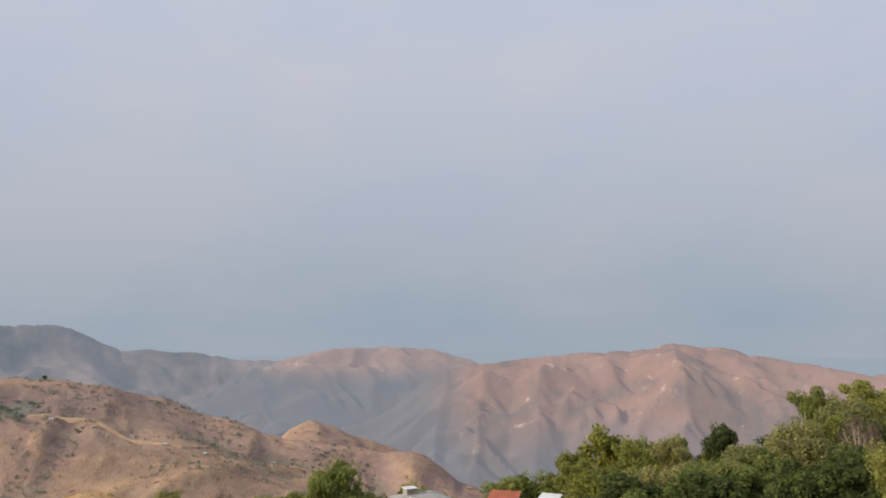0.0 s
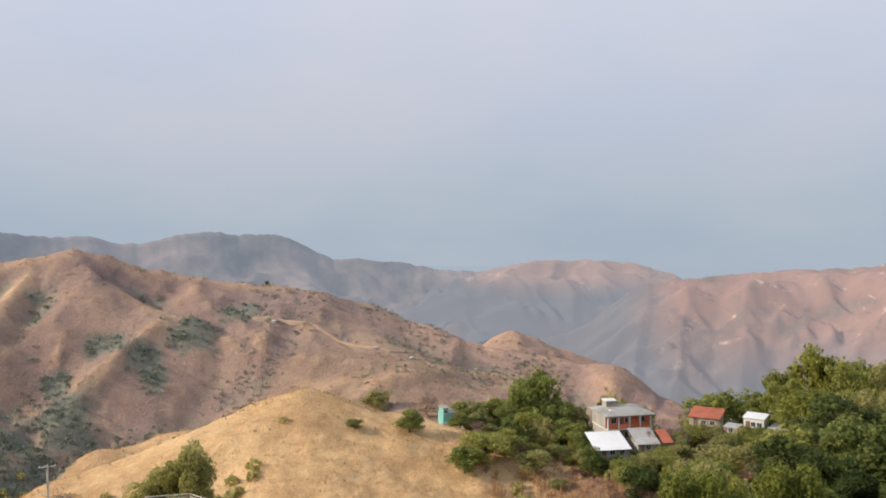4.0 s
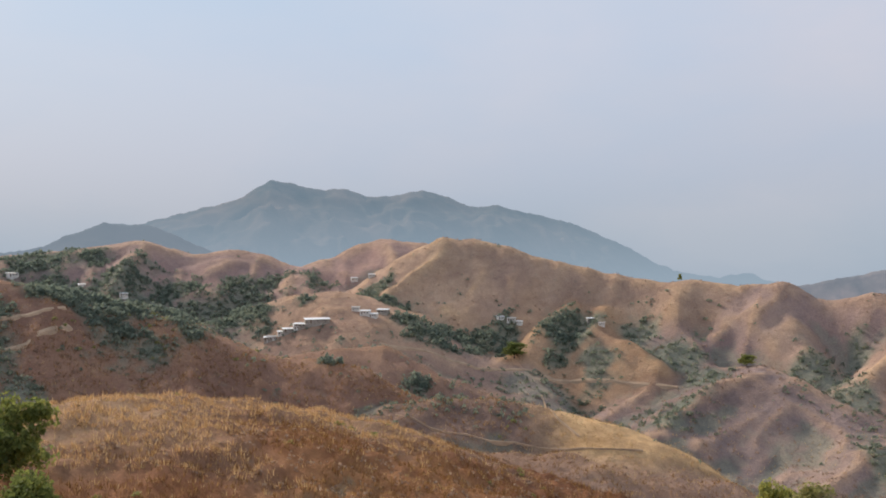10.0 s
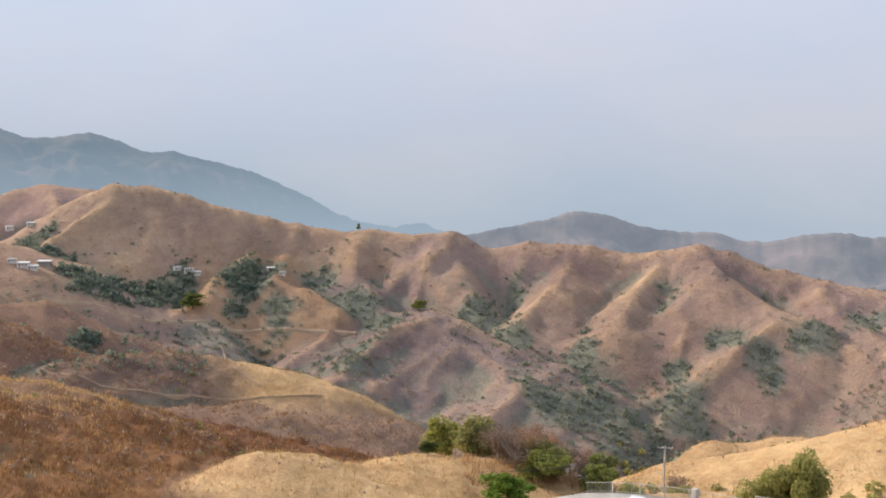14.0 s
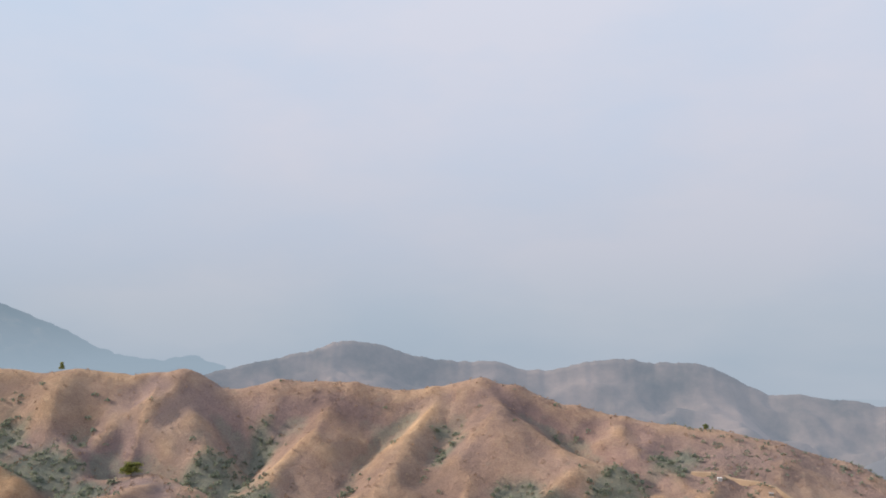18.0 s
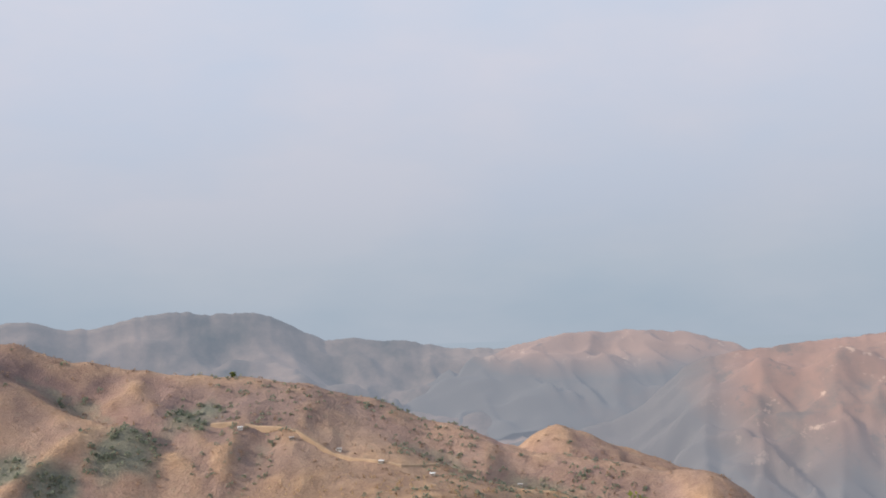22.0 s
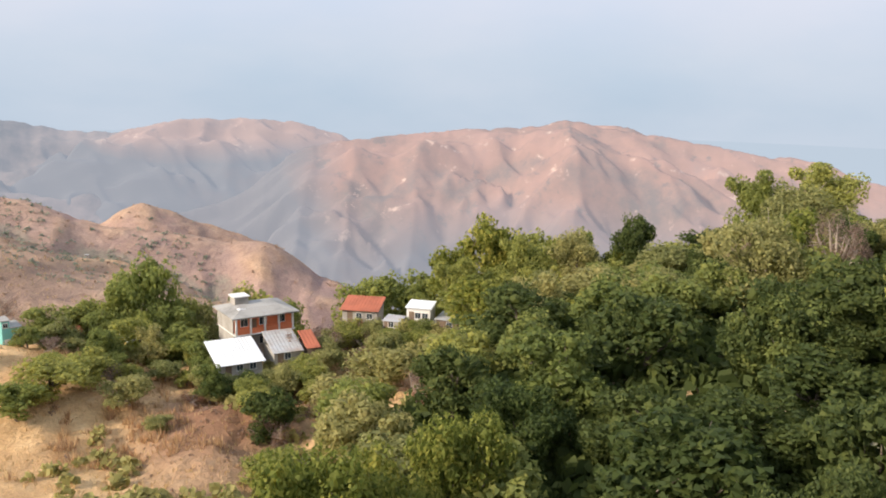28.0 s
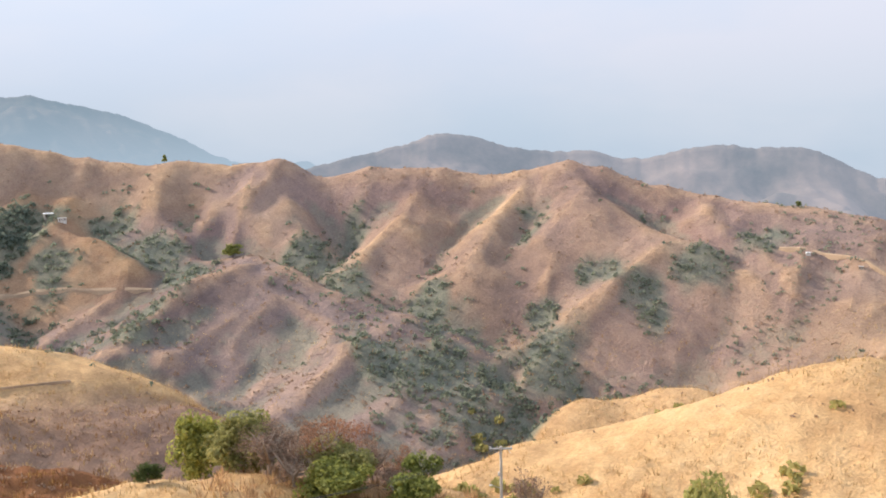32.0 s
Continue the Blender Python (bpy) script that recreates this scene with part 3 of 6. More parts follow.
def far_range(name, crest_line, base, depth, material, label, rough=1.0, relief=0.10, power=0.9, folds=(), draw_in=0):
    """A far range: a crest line and a face that falls towards the lookout; folds are spurs (bearing, drift, width, height)."""
    az = np.array([p[0] for p in crest_line], float)
    order = np.argsort(az)
    az, el, dist = az[order], np.array([p[1] for p in crest_line], float)[order], np.array([p[2] for p in crest_line], float)[order]
    fine = np.arange(az[0], az[-1], 0.14)
    e, d = np.interp(fine, az, el), np.interp(fine, az, dist)
    e[1:-1] = np.convolve(e, np.ones(3) / 3, "valid")
    ragged = 0.05 * fbm(fine * 1.9, fine * 0, 3, 4) + 0.03 * grain(fine * 6.5, fine * 0, 21)
    rows = 104
    u = np.linspace(-0.2, 1, rows)[:, None]
    top = np.tan(np.radians(e)) * d
    far = np.radians(fine)[None, :] * d[None, :]
    along = u * depth
    soft_spur = fbm(far / 240 + along / 500, along / 190, 3, 5)
    r = d[None, :] - along + 0 * far
    z = top[None, :] - (top[None, :] - base) * np.clip(np.abs(u) ** power, 0, 1.2)
    z = z + np.radians(ragged) * d * np.exp(-np.abs(u) * 9)
    away = np.clip(np.abs(u) * 6, 0, 1) * np.clip((1 - u) * 3, 0, 1)
    z = z + away * relief * 160 * soft_spur + rough * 4 * fbm(far / 60 + along / 130, along / 55, 2, 9) * np.clip(np.abs(u) * 12 + 0.2, 0, 1)
    z = z + away * rough * 17 * (0.4 - np.abs(grain(far / 95 + along / 210 + 0.5 * grain(far / 60, along / 90, 6), along / 150, 8))) + away * rough * 7 * (0.4 - np.abs(grain(far / 38 + along / 90, along / 75, 14)))
    for a0, drift, wide, tall in folds:
        ridge = np.clip(1 - np.abs(fine[None, :] - a0 - drift * u + 0.8 * grain(u * 4, 0 * u, 3)) / wide, 0, 1)
        z = z + tall * ridge * np.clip(u * 2.4, 0, 1) * np.clip(1.1 - u, 0, 1)
    a = np.radians(fine)[None, :] + 0 * u
    if draw_in:
        near_by = draw_in + 0.085 * (r - 860)
        r, z = near_by, z * near_by / r
    verts = np.stack([-np.sin(a) * r, np.cos(a) * r, z], -1).reshape(-1, 3)
    n = len(fine)
    faces = [(i * n + j, i * n + j + 1, (i + 1) * n + j + 1, (i + 1) * n + j) for i in range(rows - 1) for j in range(n - 1)]
    mesh = bpy.data.meshes.new(name)
    mesh.from_pydata(verts.tolist(), [], faces)
    mesh.polygons.foreach_set("use_smooth", [True] * len(mesh.polygons))
    mesh.materials.append(material)
    return tagged(new(name, mesh), label, "mountains", kind="structure")


def at(d, *pairs):
    return [(a, e, d) for a, e in pairs]


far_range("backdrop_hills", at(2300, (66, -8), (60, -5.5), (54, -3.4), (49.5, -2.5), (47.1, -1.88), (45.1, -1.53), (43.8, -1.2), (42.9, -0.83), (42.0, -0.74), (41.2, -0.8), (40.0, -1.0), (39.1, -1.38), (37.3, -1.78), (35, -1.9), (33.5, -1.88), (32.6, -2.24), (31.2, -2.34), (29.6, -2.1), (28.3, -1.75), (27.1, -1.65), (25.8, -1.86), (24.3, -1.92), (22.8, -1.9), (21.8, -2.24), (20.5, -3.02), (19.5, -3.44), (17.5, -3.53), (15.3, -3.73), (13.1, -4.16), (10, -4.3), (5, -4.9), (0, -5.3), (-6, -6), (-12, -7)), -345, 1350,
          painted_haze_material("hazy_woods", (0.03, 0.05, 0.055), (0.44, 0.33, 0.28), (0.265, 0.305, 0.37), 0.60, 0.010, -100, -0.0004, size=5.0), "blue-grey wooded hills fading into the haze", 1.5, 0.14, 0.62, draw_in=320)
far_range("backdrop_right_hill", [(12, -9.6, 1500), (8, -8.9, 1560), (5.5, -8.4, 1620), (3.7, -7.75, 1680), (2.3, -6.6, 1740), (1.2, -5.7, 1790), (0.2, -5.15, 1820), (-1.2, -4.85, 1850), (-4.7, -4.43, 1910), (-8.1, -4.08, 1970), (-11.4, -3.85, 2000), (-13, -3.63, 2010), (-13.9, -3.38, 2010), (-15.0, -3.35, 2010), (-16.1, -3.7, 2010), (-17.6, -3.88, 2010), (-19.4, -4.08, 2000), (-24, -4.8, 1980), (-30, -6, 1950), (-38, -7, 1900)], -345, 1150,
          painted_haze_material("hazy_red_hill", (0.17, 0.15, 0.14), (0.50, 0.275, 0.20), (0.34, 0.315, 0.345), 0.42, 0.013, -235, 0.009, (0.80, 0.58, 0.45), (0.305, 0.325, 0.38), (0.19, 0.175, 0.17), 70.0, size=4.8),
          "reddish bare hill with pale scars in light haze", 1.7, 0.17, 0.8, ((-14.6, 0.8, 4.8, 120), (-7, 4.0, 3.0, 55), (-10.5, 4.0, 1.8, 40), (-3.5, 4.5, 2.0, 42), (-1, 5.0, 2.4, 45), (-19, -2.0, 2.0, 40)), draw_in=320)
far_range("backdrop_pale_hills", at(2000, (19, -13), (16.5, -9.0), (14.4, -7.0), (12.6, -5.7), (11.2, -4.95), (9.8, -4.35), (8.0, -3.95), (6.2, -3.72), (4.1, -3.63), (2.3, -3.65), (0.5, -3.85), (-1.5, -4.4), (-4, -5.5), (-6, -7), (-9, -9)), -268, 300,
          painted_haze_material("hazy_bare_hills", (0.20, 0.165, 0.16), (0.5, 0.32, 0.25), (0.38, 0.36, 0.40), 0.52, 0.012, -158, 0.022, (0.85, 0.62, 0.50), (0.29, 0.32, 0.38), (0.18, 0.17, 0.165), -330.0, size=4.7),
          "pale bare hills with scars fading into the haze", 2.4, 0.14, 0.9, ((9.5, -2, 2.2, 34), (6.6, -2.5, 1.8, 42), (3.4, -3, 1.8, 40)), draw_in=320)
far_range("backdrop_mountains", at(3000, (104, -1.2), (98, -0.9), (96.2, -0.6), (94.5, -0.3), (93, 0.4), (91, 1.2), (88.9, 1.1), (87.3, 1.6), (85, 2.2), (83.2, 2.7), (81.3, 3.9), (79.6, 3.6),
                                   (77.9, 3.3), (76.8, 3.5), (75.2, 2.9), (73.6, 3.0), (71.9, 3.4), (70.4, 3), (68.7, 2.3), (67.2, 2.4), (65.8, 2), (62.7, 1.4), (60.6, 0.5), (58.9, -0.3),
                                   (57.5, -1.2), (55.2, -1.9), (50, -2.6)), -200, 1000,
          painted_haze_material("hazy_mountain", (0.06, 0.085, 0.085), (0.34, 0.24, 0.19), (0.235, 0.325, 0.41), 0.60, 0.005, 130, 0.0017), "blue mountain range fading into the haze", 2.0, 0.16, 0.8,
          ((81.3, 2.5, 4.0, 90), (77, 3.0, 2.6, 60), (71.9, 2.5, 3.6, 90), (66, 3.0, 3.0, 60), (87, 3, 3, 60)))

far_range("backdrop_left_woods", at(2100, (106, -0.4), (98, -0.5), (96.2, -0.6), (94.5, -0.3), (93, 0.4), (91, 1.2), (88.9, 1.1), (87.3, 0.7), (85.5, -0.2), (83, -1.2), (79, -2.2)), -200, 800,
          painted_haze_material("hazy_dark_woods", (0.035, 0.05, 0.045), (0.14, 0.12, 0.10), (0.255, 0.315, 0.385), 0.74, 0.010, 0, 0.0012), "dark blue wooded ridge in the haze", 2.0, 0.1, 0.8)


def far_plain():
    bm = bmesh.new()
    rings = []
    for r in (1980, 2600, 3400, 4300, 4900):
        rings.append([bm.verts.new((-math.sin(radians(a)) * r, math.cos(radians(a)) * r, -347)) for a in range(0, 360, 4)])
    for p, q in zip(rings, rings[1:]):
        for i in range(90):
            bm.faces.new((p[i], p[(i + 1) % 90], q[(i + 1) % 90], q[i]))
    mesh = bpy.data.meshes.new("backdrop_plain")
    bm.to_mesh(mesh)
    # almost all emission, matched to the sky at the horizon: haze painted as glow
    mesh.materials.append(painted_haze_material("haze_glow_plain", (0.2, 0.17, 0.15), (0.3, 0.25, 0.2), (0.375, 0.438, 0.516), 0.97))
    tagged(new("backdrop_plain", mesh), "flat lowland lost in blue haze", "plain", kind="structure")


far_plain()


# ---- helpers for things ----
def part(name, bm, material, parent, label=""):
    """Links a bmesh as one mesh object under a thing or a part."""
    mesh = bpy.data.meshes.new(name)
    bm.to_mesh(mesh)
    bm.free()
    mesh.materials.append(material)
    ob = new(name, mesh)
    ob.parent = parent
    if label:
        ob["label"] = label
    return ob


def thing(name, m, label, category, group="", kind=""):
    ob = new(name)
    ob.empty_display_size = 0.3
    ob.matrix_world = m
    return tagged(ob, label, category, group, kind)


def box(bm, x0, x1, y0, y1, z0, z1, bevel=0.0):
    made = bmesh.ops.create_cube(bm, size=1.0, matrix=Matrix.LocRotScale(((x0 + x1) / 2, (y0 + y1) / 2, (z0 + z1) / 2), None, (x1 - x0, y1 - y0, z1 - z0)))
    if bevel:
        edges = {e for v in made["verts"] for e in v.link_edges}
        bmesh.ops.bevel(bm, geom=list(edges), offset=bevel, segments=2, affect="EDGES")
    return bm


def boxed(*size, bevel=0.0):
    return box(bmesh.new(), *size, bevel=bevel)


def rod(bm, a, b, r0, r1=None, sides=8):
    """A tapered rod from a to b."""
    a, b = Vector(a), Vector(b)
    axis = b - a
    turn = axis.to_track_quat("Z", "Y").to_matrix().to_4x4()
    bmesh.ops.create_cone(bm, cap_ends=True, segments=sides, radius1=r0, radius2=r0 if r1 is None else r1, depth=axis.length, matrix=Matrix.Translation((a + b) / 2) @ turn)
    return bm


def plain(name, colour, rough=0.7, metal=0.0, wear=0.25, scale=3.0, bump=0.15, dirt=None):
    """A surface with grain and stains at two scales."""
    m = bpy.data.materials.new(name)
    m.use_nodes = True
    nt = m.node_tree
    b = nt.nodes["Principled BSDF"]
    b.inputs["Roughness"].default_value, b.inputs["Metallic"].default_value = rough, metal
    tc = nt.nodes.new("ShaderNodeTexCoord")
    big = node(nt, "ShaderNodeTexNoise", Scale=scale * 0.25, Detail=5.0, Roughness=0.65)
    small = node(nt, "ShaderNodeTexNoise", Scale=scale * 6, Detail=4.0, Roughness=0.7)
    for n in (big, small):
        link(nt, tc.outputs["Object"], n.inputs["Vector"])
    info = nt.nodes.new("ShaderNodeObjectInfo")
    dirt = dirt or tuple(c * 0.55 for c in colour)
    stain = ramp(nt, [(0.42, (0, 0, 0)), (0.66, (1, 1, 1))])
    link(nt, big.outputs[0], stain.inputs[0])
    c = mix(nt, maths(nt, "MULTIPLY", stain.outputs[0], min(1.0, wear * 2)), colour, dirt)
    tone = ramp(nt, [(0.3, (0.8, 0.8, 0.8)), (0.7, (1.12, 1.12, 1.12))])
    link(nt, small.outputs[0], tone.inputs[0])
    c = mix(nt, wear * 1.6 if wear < 0.6 else 1.0, c, tone.outputs[0], "MULTIPLY")
    link(nt, c, b.inputs["Base Color"])
    bp = node(nt, "ShaderNodeBump", Strength=bump, Distance=0.05)
    link(nt, small.outputs[0], bp.inputs["Height"])
    link(nt, bp.outputs[0], b.inputs["Normal"])
    return m


def leaf_material(name, dark, light, yellow=None, thin=0.55):
    m = bpy.data.materials.new(name)
    m.use_nodes = True
    nt = m.node_tree
    b = nt.nodes["Principled BSDF"]
    b.inputs["Roughness"].default_value = 0.65
    b.inputs["Specular IOR Level"].default_value = 0.25
    geo, info = nt.nodes.new("ShaderNodeNewGeometry"), nt.nodes.new("ShaderNodeObjectInfo")
    r = ramp(nt, [(0.0, dark), (0.6, light), (1.0, yellow or light)])
    link(nt, geo.outputs["Random Per Island"], r.inputs[0])
    shade = ramp(nt, [(0.0, (0.75, 0.8, 0.75)), (1.0, (1.2, 1.12, 1.1))])
    link(nt, info.outputs["Random"], shade.inputs[0])
    c = mix(nt, 1.0, r.outputs[0], shade.outputs[0], "MULTIPLY")
    link(nt, c, b.inputs["Base Color"])
    back = nt.nodes.new("ShaderNodeBsdfTranslucent")
    link(nt, c, back.inputs[0])
    blend = node(nt, "ShaderNodeMixShader", Fac=thin)
    link(nt, b.outputs[0], blend.inputs[1])
    link(nt, back.outputs[0], blend.inputs[2])
    link(nt, blend.outputs[0], nt.nodes["Material Output"].inputs[0])
    return m


BARK = plain("bark", (0.17, 0.13, 0.10), 0.9, wear=0.5, scale=4, bump=0.6)
PALE_BARK = plain("pale_bark", (0.42, 0.34, 0.27), 0.9, wear=0.4, scale=4, bump=0.5)
LEAVES = {
    "g": leaf_material("green_leaves", (0.22, 0.24, 0.075), (0.33, 0.35, 0.095), (0.45, 0.44, 0.115)),
    "d": leaf_material("dense_green_leaves", (0.15, 0.18, 0.06), (0.235, 0.27, 0.075), (0.32, 0.33, 0.09)),
    # dark green leaves, with the deep shade of the lower wood put into the colour
    "k": leaf_material("dark_shaded_leaves", (0.06, 0.085, 0.027), (0.10, 0.132, 0.037), (0.145, 0.175, 0.048)),
    "y": leaf_material("yellow_green_leaves", (0.115, 0.145, 0.028), (0.255, 0.275, 0.055), (0.43, 0.405, 0.09)),
    "o": leaf_material("olive_leaves", (0.25, 0.245, 0.10), (0.37, 0.36, 0.135), (0.47, 0.43, 0.175)),
    "b": leaf_material("dry_pinkish_twigs", (0.154, 0.110, 0.089), (0.286, 0.198, 0.152), (0.374, 0.275, 0.202)),
    "r": leaf_material("rust_brown_twigs", (0.165, 0.088, 0.063), (0.330, 0.165, 0.101), (0.440, 0.242, 0.139)),
    "l": leaf_material("lime_leaves", (0.102, 0.174, 0.025), (0.232, 0.348, 0.049), (0.377, 0.464, 0.083)),
}
LEAVES["n"] = leaf_material("broad_olive_leaves", (0.30, 0.30, 0.11), (0.43, 0.41, 0.145), (0.53, 0.48, 0.17))
LOOKS = {
    "g": "broad green tree with an uneven leafy crown", "d": "round dense dark-green tree on the slope", "k": "very dark green tree with a tight crown",
    "y": "tall yellow-green tree with a loose sunlit crown", "o": "olive-green scrubby tree with thin foliage", "b": "nearly leafless pinkish-brown tree with pale limbs",
    "r": "rust-brown leafless thorn tree in dry grass", "l": "bright lime-green leafy shrub tree", "n": "big green tree with two crowns beside the car park",
}


def crown_mesh(name, rng, kind, leaves, leaf):
    """Leaves in clumps round the limb ends; the tree is 1 high and its crown 1 wide."""
    sparse = kind in "br"
    low = 0.1 if kind != "y" else 0.24
    blobs = []
    lobes = 46 if not sparse else 22
    turn = rng.uniform(0, 2 * np.pi)
    heads = [(0.04, turn, 0.68)] + [(rng.uniform(0.12, 0.265), turn + i * 1.05 + rng.uniform(-0.4, 0.4), low + (0.2, 0.34, 0.5, 0.16, 0.42, 0.28)[i] + rng.uniform(-0.06, 0.12)) for i in range(6)]
    for i in range(lobes):
        rr, a, h = heads[i % 7]
        size = rng.uniform(0.065, 0.14)
        way = rng.normal(size=3)
        way *= 0.18 * np.cbrt(rng.uniform(0.2, 1)) / np.linalg.norm(way)
        way[2] *= 0.8
        blobs.append((np.cos(a) * rr + way[0], np.sin(a) * rr + way[1], min(max(h + way[2], low + size), 1 - size * 0.7), size))
    if kind == "n":
        blobs = [(x * 0.95 - 0.14, y, 0.44 + z * 0.42, s * 0.95) if i % 2 else (x * 0.8 + 0.16, y * 0.8, 0.52 + z * 0.48, s * 0.95) for i, (x, y, z, s) in enumerate(blobs)]
    blobs = np.array(blobs)
    pick = rng.integers(0, len(blobs), leaves)
    way = rng.normal(size=(leaves, 3))
    way /= np.linalg.norm(way, axis=1)[:, None]
    radius = blobs[pick, 3] * np.cbrt(rng.uniform(0.4 if not sparse else 0.02, 1.9, leaves))
    centre = blobs[pick, :3] + way * radius[:, None] * np.array([1, 1, 0.8])
    # each leaf spray leans outward with a random tilt
    normal = way + rng.normal(size=(leaves, 3)) * 0.7 + np.array([0, 0, 0.35])
    normal /= np.linalg.norm(normal, axis=1)[:, None]
    side = np.cross(normal, rng.normal(size=(leaves, 3)))
    side /= np.linalg.norm(side, axis=1)[:, None]
    up = np.cross(normal, side)
    s = (leaf * rng.uniform(0.6, 1.5, leaves))[:, None]
    thin = 0.75 if not sparse else 0.2
    v = np.stack([centre - side * s * thin - up * s * 0.7, centre + side * s * thin - up * s * 0.7 + normal * s * 0.2, centre + up * s * 1.2], 1).reshape(-1, 3)
    f = np.arange(leaves * 3).reshape(-1, 3)
    if not sparse:
        core = bmesh.new()
        bmesh.ops.create_icosphere(core, subdivisions=1, radius=0.4)
        ball, shape = np.array([q.co[:] for q in core.verts]), np.array([[q.index for q in p.verts] for p in core.faces])
        core.free()
        f = np.vstack([f] + [shape + len(v) + i * len(ball) for i in range(len(blobs))])
        v = np.vstack([v] + [b[:3] + ball * b[3] for b in blobs])
    mesh = bpy.data.meshes.new(name)
    mesh.from_pydata(v.tolist(), [], f.tolist())
    mesh.materials.append(LEAVES[kind])
    return mesh, blobs


def tree_template(kind, seed, leaves=4300, leaf=0.0215):
    rng = np.random.default_rng(seed)
    name = "shrub" if kind == "l" else "tree"
    t = thing(name, Matrix(), LOOKS[kind], "tree", "trees on the hills")
    mesh, blobs = crown_mesh("crown", rng, kind, leaves if kind not in "br" else leaves * 3 // 5, leaf if kind not in "br" else leaf * 0.85)
    c = new("crown", mesh)
    c.parent = t
    bark = PALE_BARK if kind in "bryo" else BARK
    bm = bmesh.new()
    bend = [(0, 0, -0.06), (rng.uniform(-0.02, 0.02), rng.uniform(-0.02, 0.02), 0.14), (rng.uniform(-0.04, 0.04), rng.uniform(-0.04, 0.04), 0.34), (rng.uniform(-0.05, 0.05), rng.uniform(-0.05, 0.05), 0.62)]
    for i in range(3):
        rod(bm, bend[i], bend[i + 1], 0.03 - 0.008 * i, 0.022 - 0.008 * i, 7)
    part("trunk", bm, bark, t)
    # limbs reach into the clumps
    order = np.argsort(-blobs[:, 3])[:5 if kind not in "br" else 12]
    for i, k in enumerate(order):
        start = Vector(bend[1]).lerp(Vector(bend[2]), rng.uniform(0.2, 1.0))
        end = Vector(blobs[k, :3])
        mid = start.lerp(end, 0.5) + Vector((0, 0, -0.04))
        bm = bmesh.new()
        stout = 2.2 if kind in "br" else 1.0
        rod(bm, start, mid, 0.013 * stout, 0.009 * stout, 5)
        rod(bm, mid, end, 0.009 * stout, 0.003 * stout, 5)
        for q in range(4 if kind in "br" else 2):
            tip = mid.lerp(end, rng.uniform(0.2, 0.9))
            rod(bm, tip, tip + Vector(rng.uniform(-0.14, 0.14, 3)) + Vector((0, 0, 0.1)), 0.005, 0.0015, 4)
        part("limb", bm, bark, t)
    return t


TEMPLATES = {k: [tree_template(k, 100 + i * 7 + j) for j in range(2)] for i, k in enumerate("gdkyobrl")}
TEMPLATES["n"] = [tree_template("n", 900, 24000, 0.0125)]
FINE = {k: [tree_template(k, 500 + i, 9000 if k == "o" else 10500, 0.0145)] for i, k in enumerate("gkyoldb")}
tree_rng = np.random.default_rng(42)


def plant(x, y, top, width, kind, fine=False, least=2.6, most=22.0):
    """A tree of the kind at (x, y) whose crown reaches up to the height top."""
    z = height(x, y)
    tall = min(max(top - z, least, 0.6 * width), most)
    pool = FINE[kind] if fine and kind in FINE else TEMPLATES[kind]
    t = pool[int(tree_rng.integers(len(pool)))]
    width *= 1.22
    tall = min(tall, width * (1.5 if kind != "n" else 2.2))
    width = min(width, tall * 1.6)
    m = Matrix.LocRotScale((x, y, z), Euler((0, 0, 0.0 if kind == "n" else tree_rng.uniform(0, 6.28))), (width, width, tall))
    return copy_thing(t, m)


# trees round the village, by bearing and rise of the top, distance, width
VILLAGE_TREES = [
    (6.7, -9.2, 197, 10.8, "g"), (7.7, -10.9, 194, 8.1, "g"), (11.0, -12.1, 194, 8.3, "d"), (9.6, -12.1, 196, 6.3, "g"), (5.5, -12.2, 192, 8.0, "d"), (6.0, -14.3, 185, 5.9, "g"),
    (8.7, -14.1, 172, 10.5, "g"), (10.0, -15.6, 166, 11.5, "g"), (11.2, -17.0, 160, 9.6, "g"), (6.7, -16.6, 165, 8.4, "o"), (4.7, -13.2, 185, 7.7, "g"), (3.6, -13.9, 178, 5.5, "d"),
    (4.4, -15.6, 175, 4.9, "g"), (1.8, -11.0, 201, 11.0, "g"), (0.0, -11.9, 200, 8.0, "g"), (3.3, -11.9, 200, 5.9, "g")]
VILLAGE_TREES_B = [
    (3.2, -14.8, 168, 4.8, "d"), (0.1, -15.6, 155, 7.4, "k"), (-1.9, -13.2, 185, 8.0, "b"), (-3.3, -13.1, 190, 8.2, "b"), (-2.9, -15.2, 160, 10.8, "o"), (-5.0, -14.1, 170, 10.6, "o"), (-7.2, -13.8, 175, 10.1, "o"),
    (-4.3, -10.5, 201, 12.2, "g"), (-6.5, -10.6, 203, 11.4, "g"), (-8.1, -9.7, 201, 9.2, "y"), (-10.2, -8.4, 199, 10.8, "y"), (-12.4, -8.3, 200, 9.9, "g"), (-14.2, -8.3, 200, 8.8, "g"), (-11.6, -9.5, 194, 8.4, "k"),
    (-14.4, -10.2, 192, 10.0, "b")]
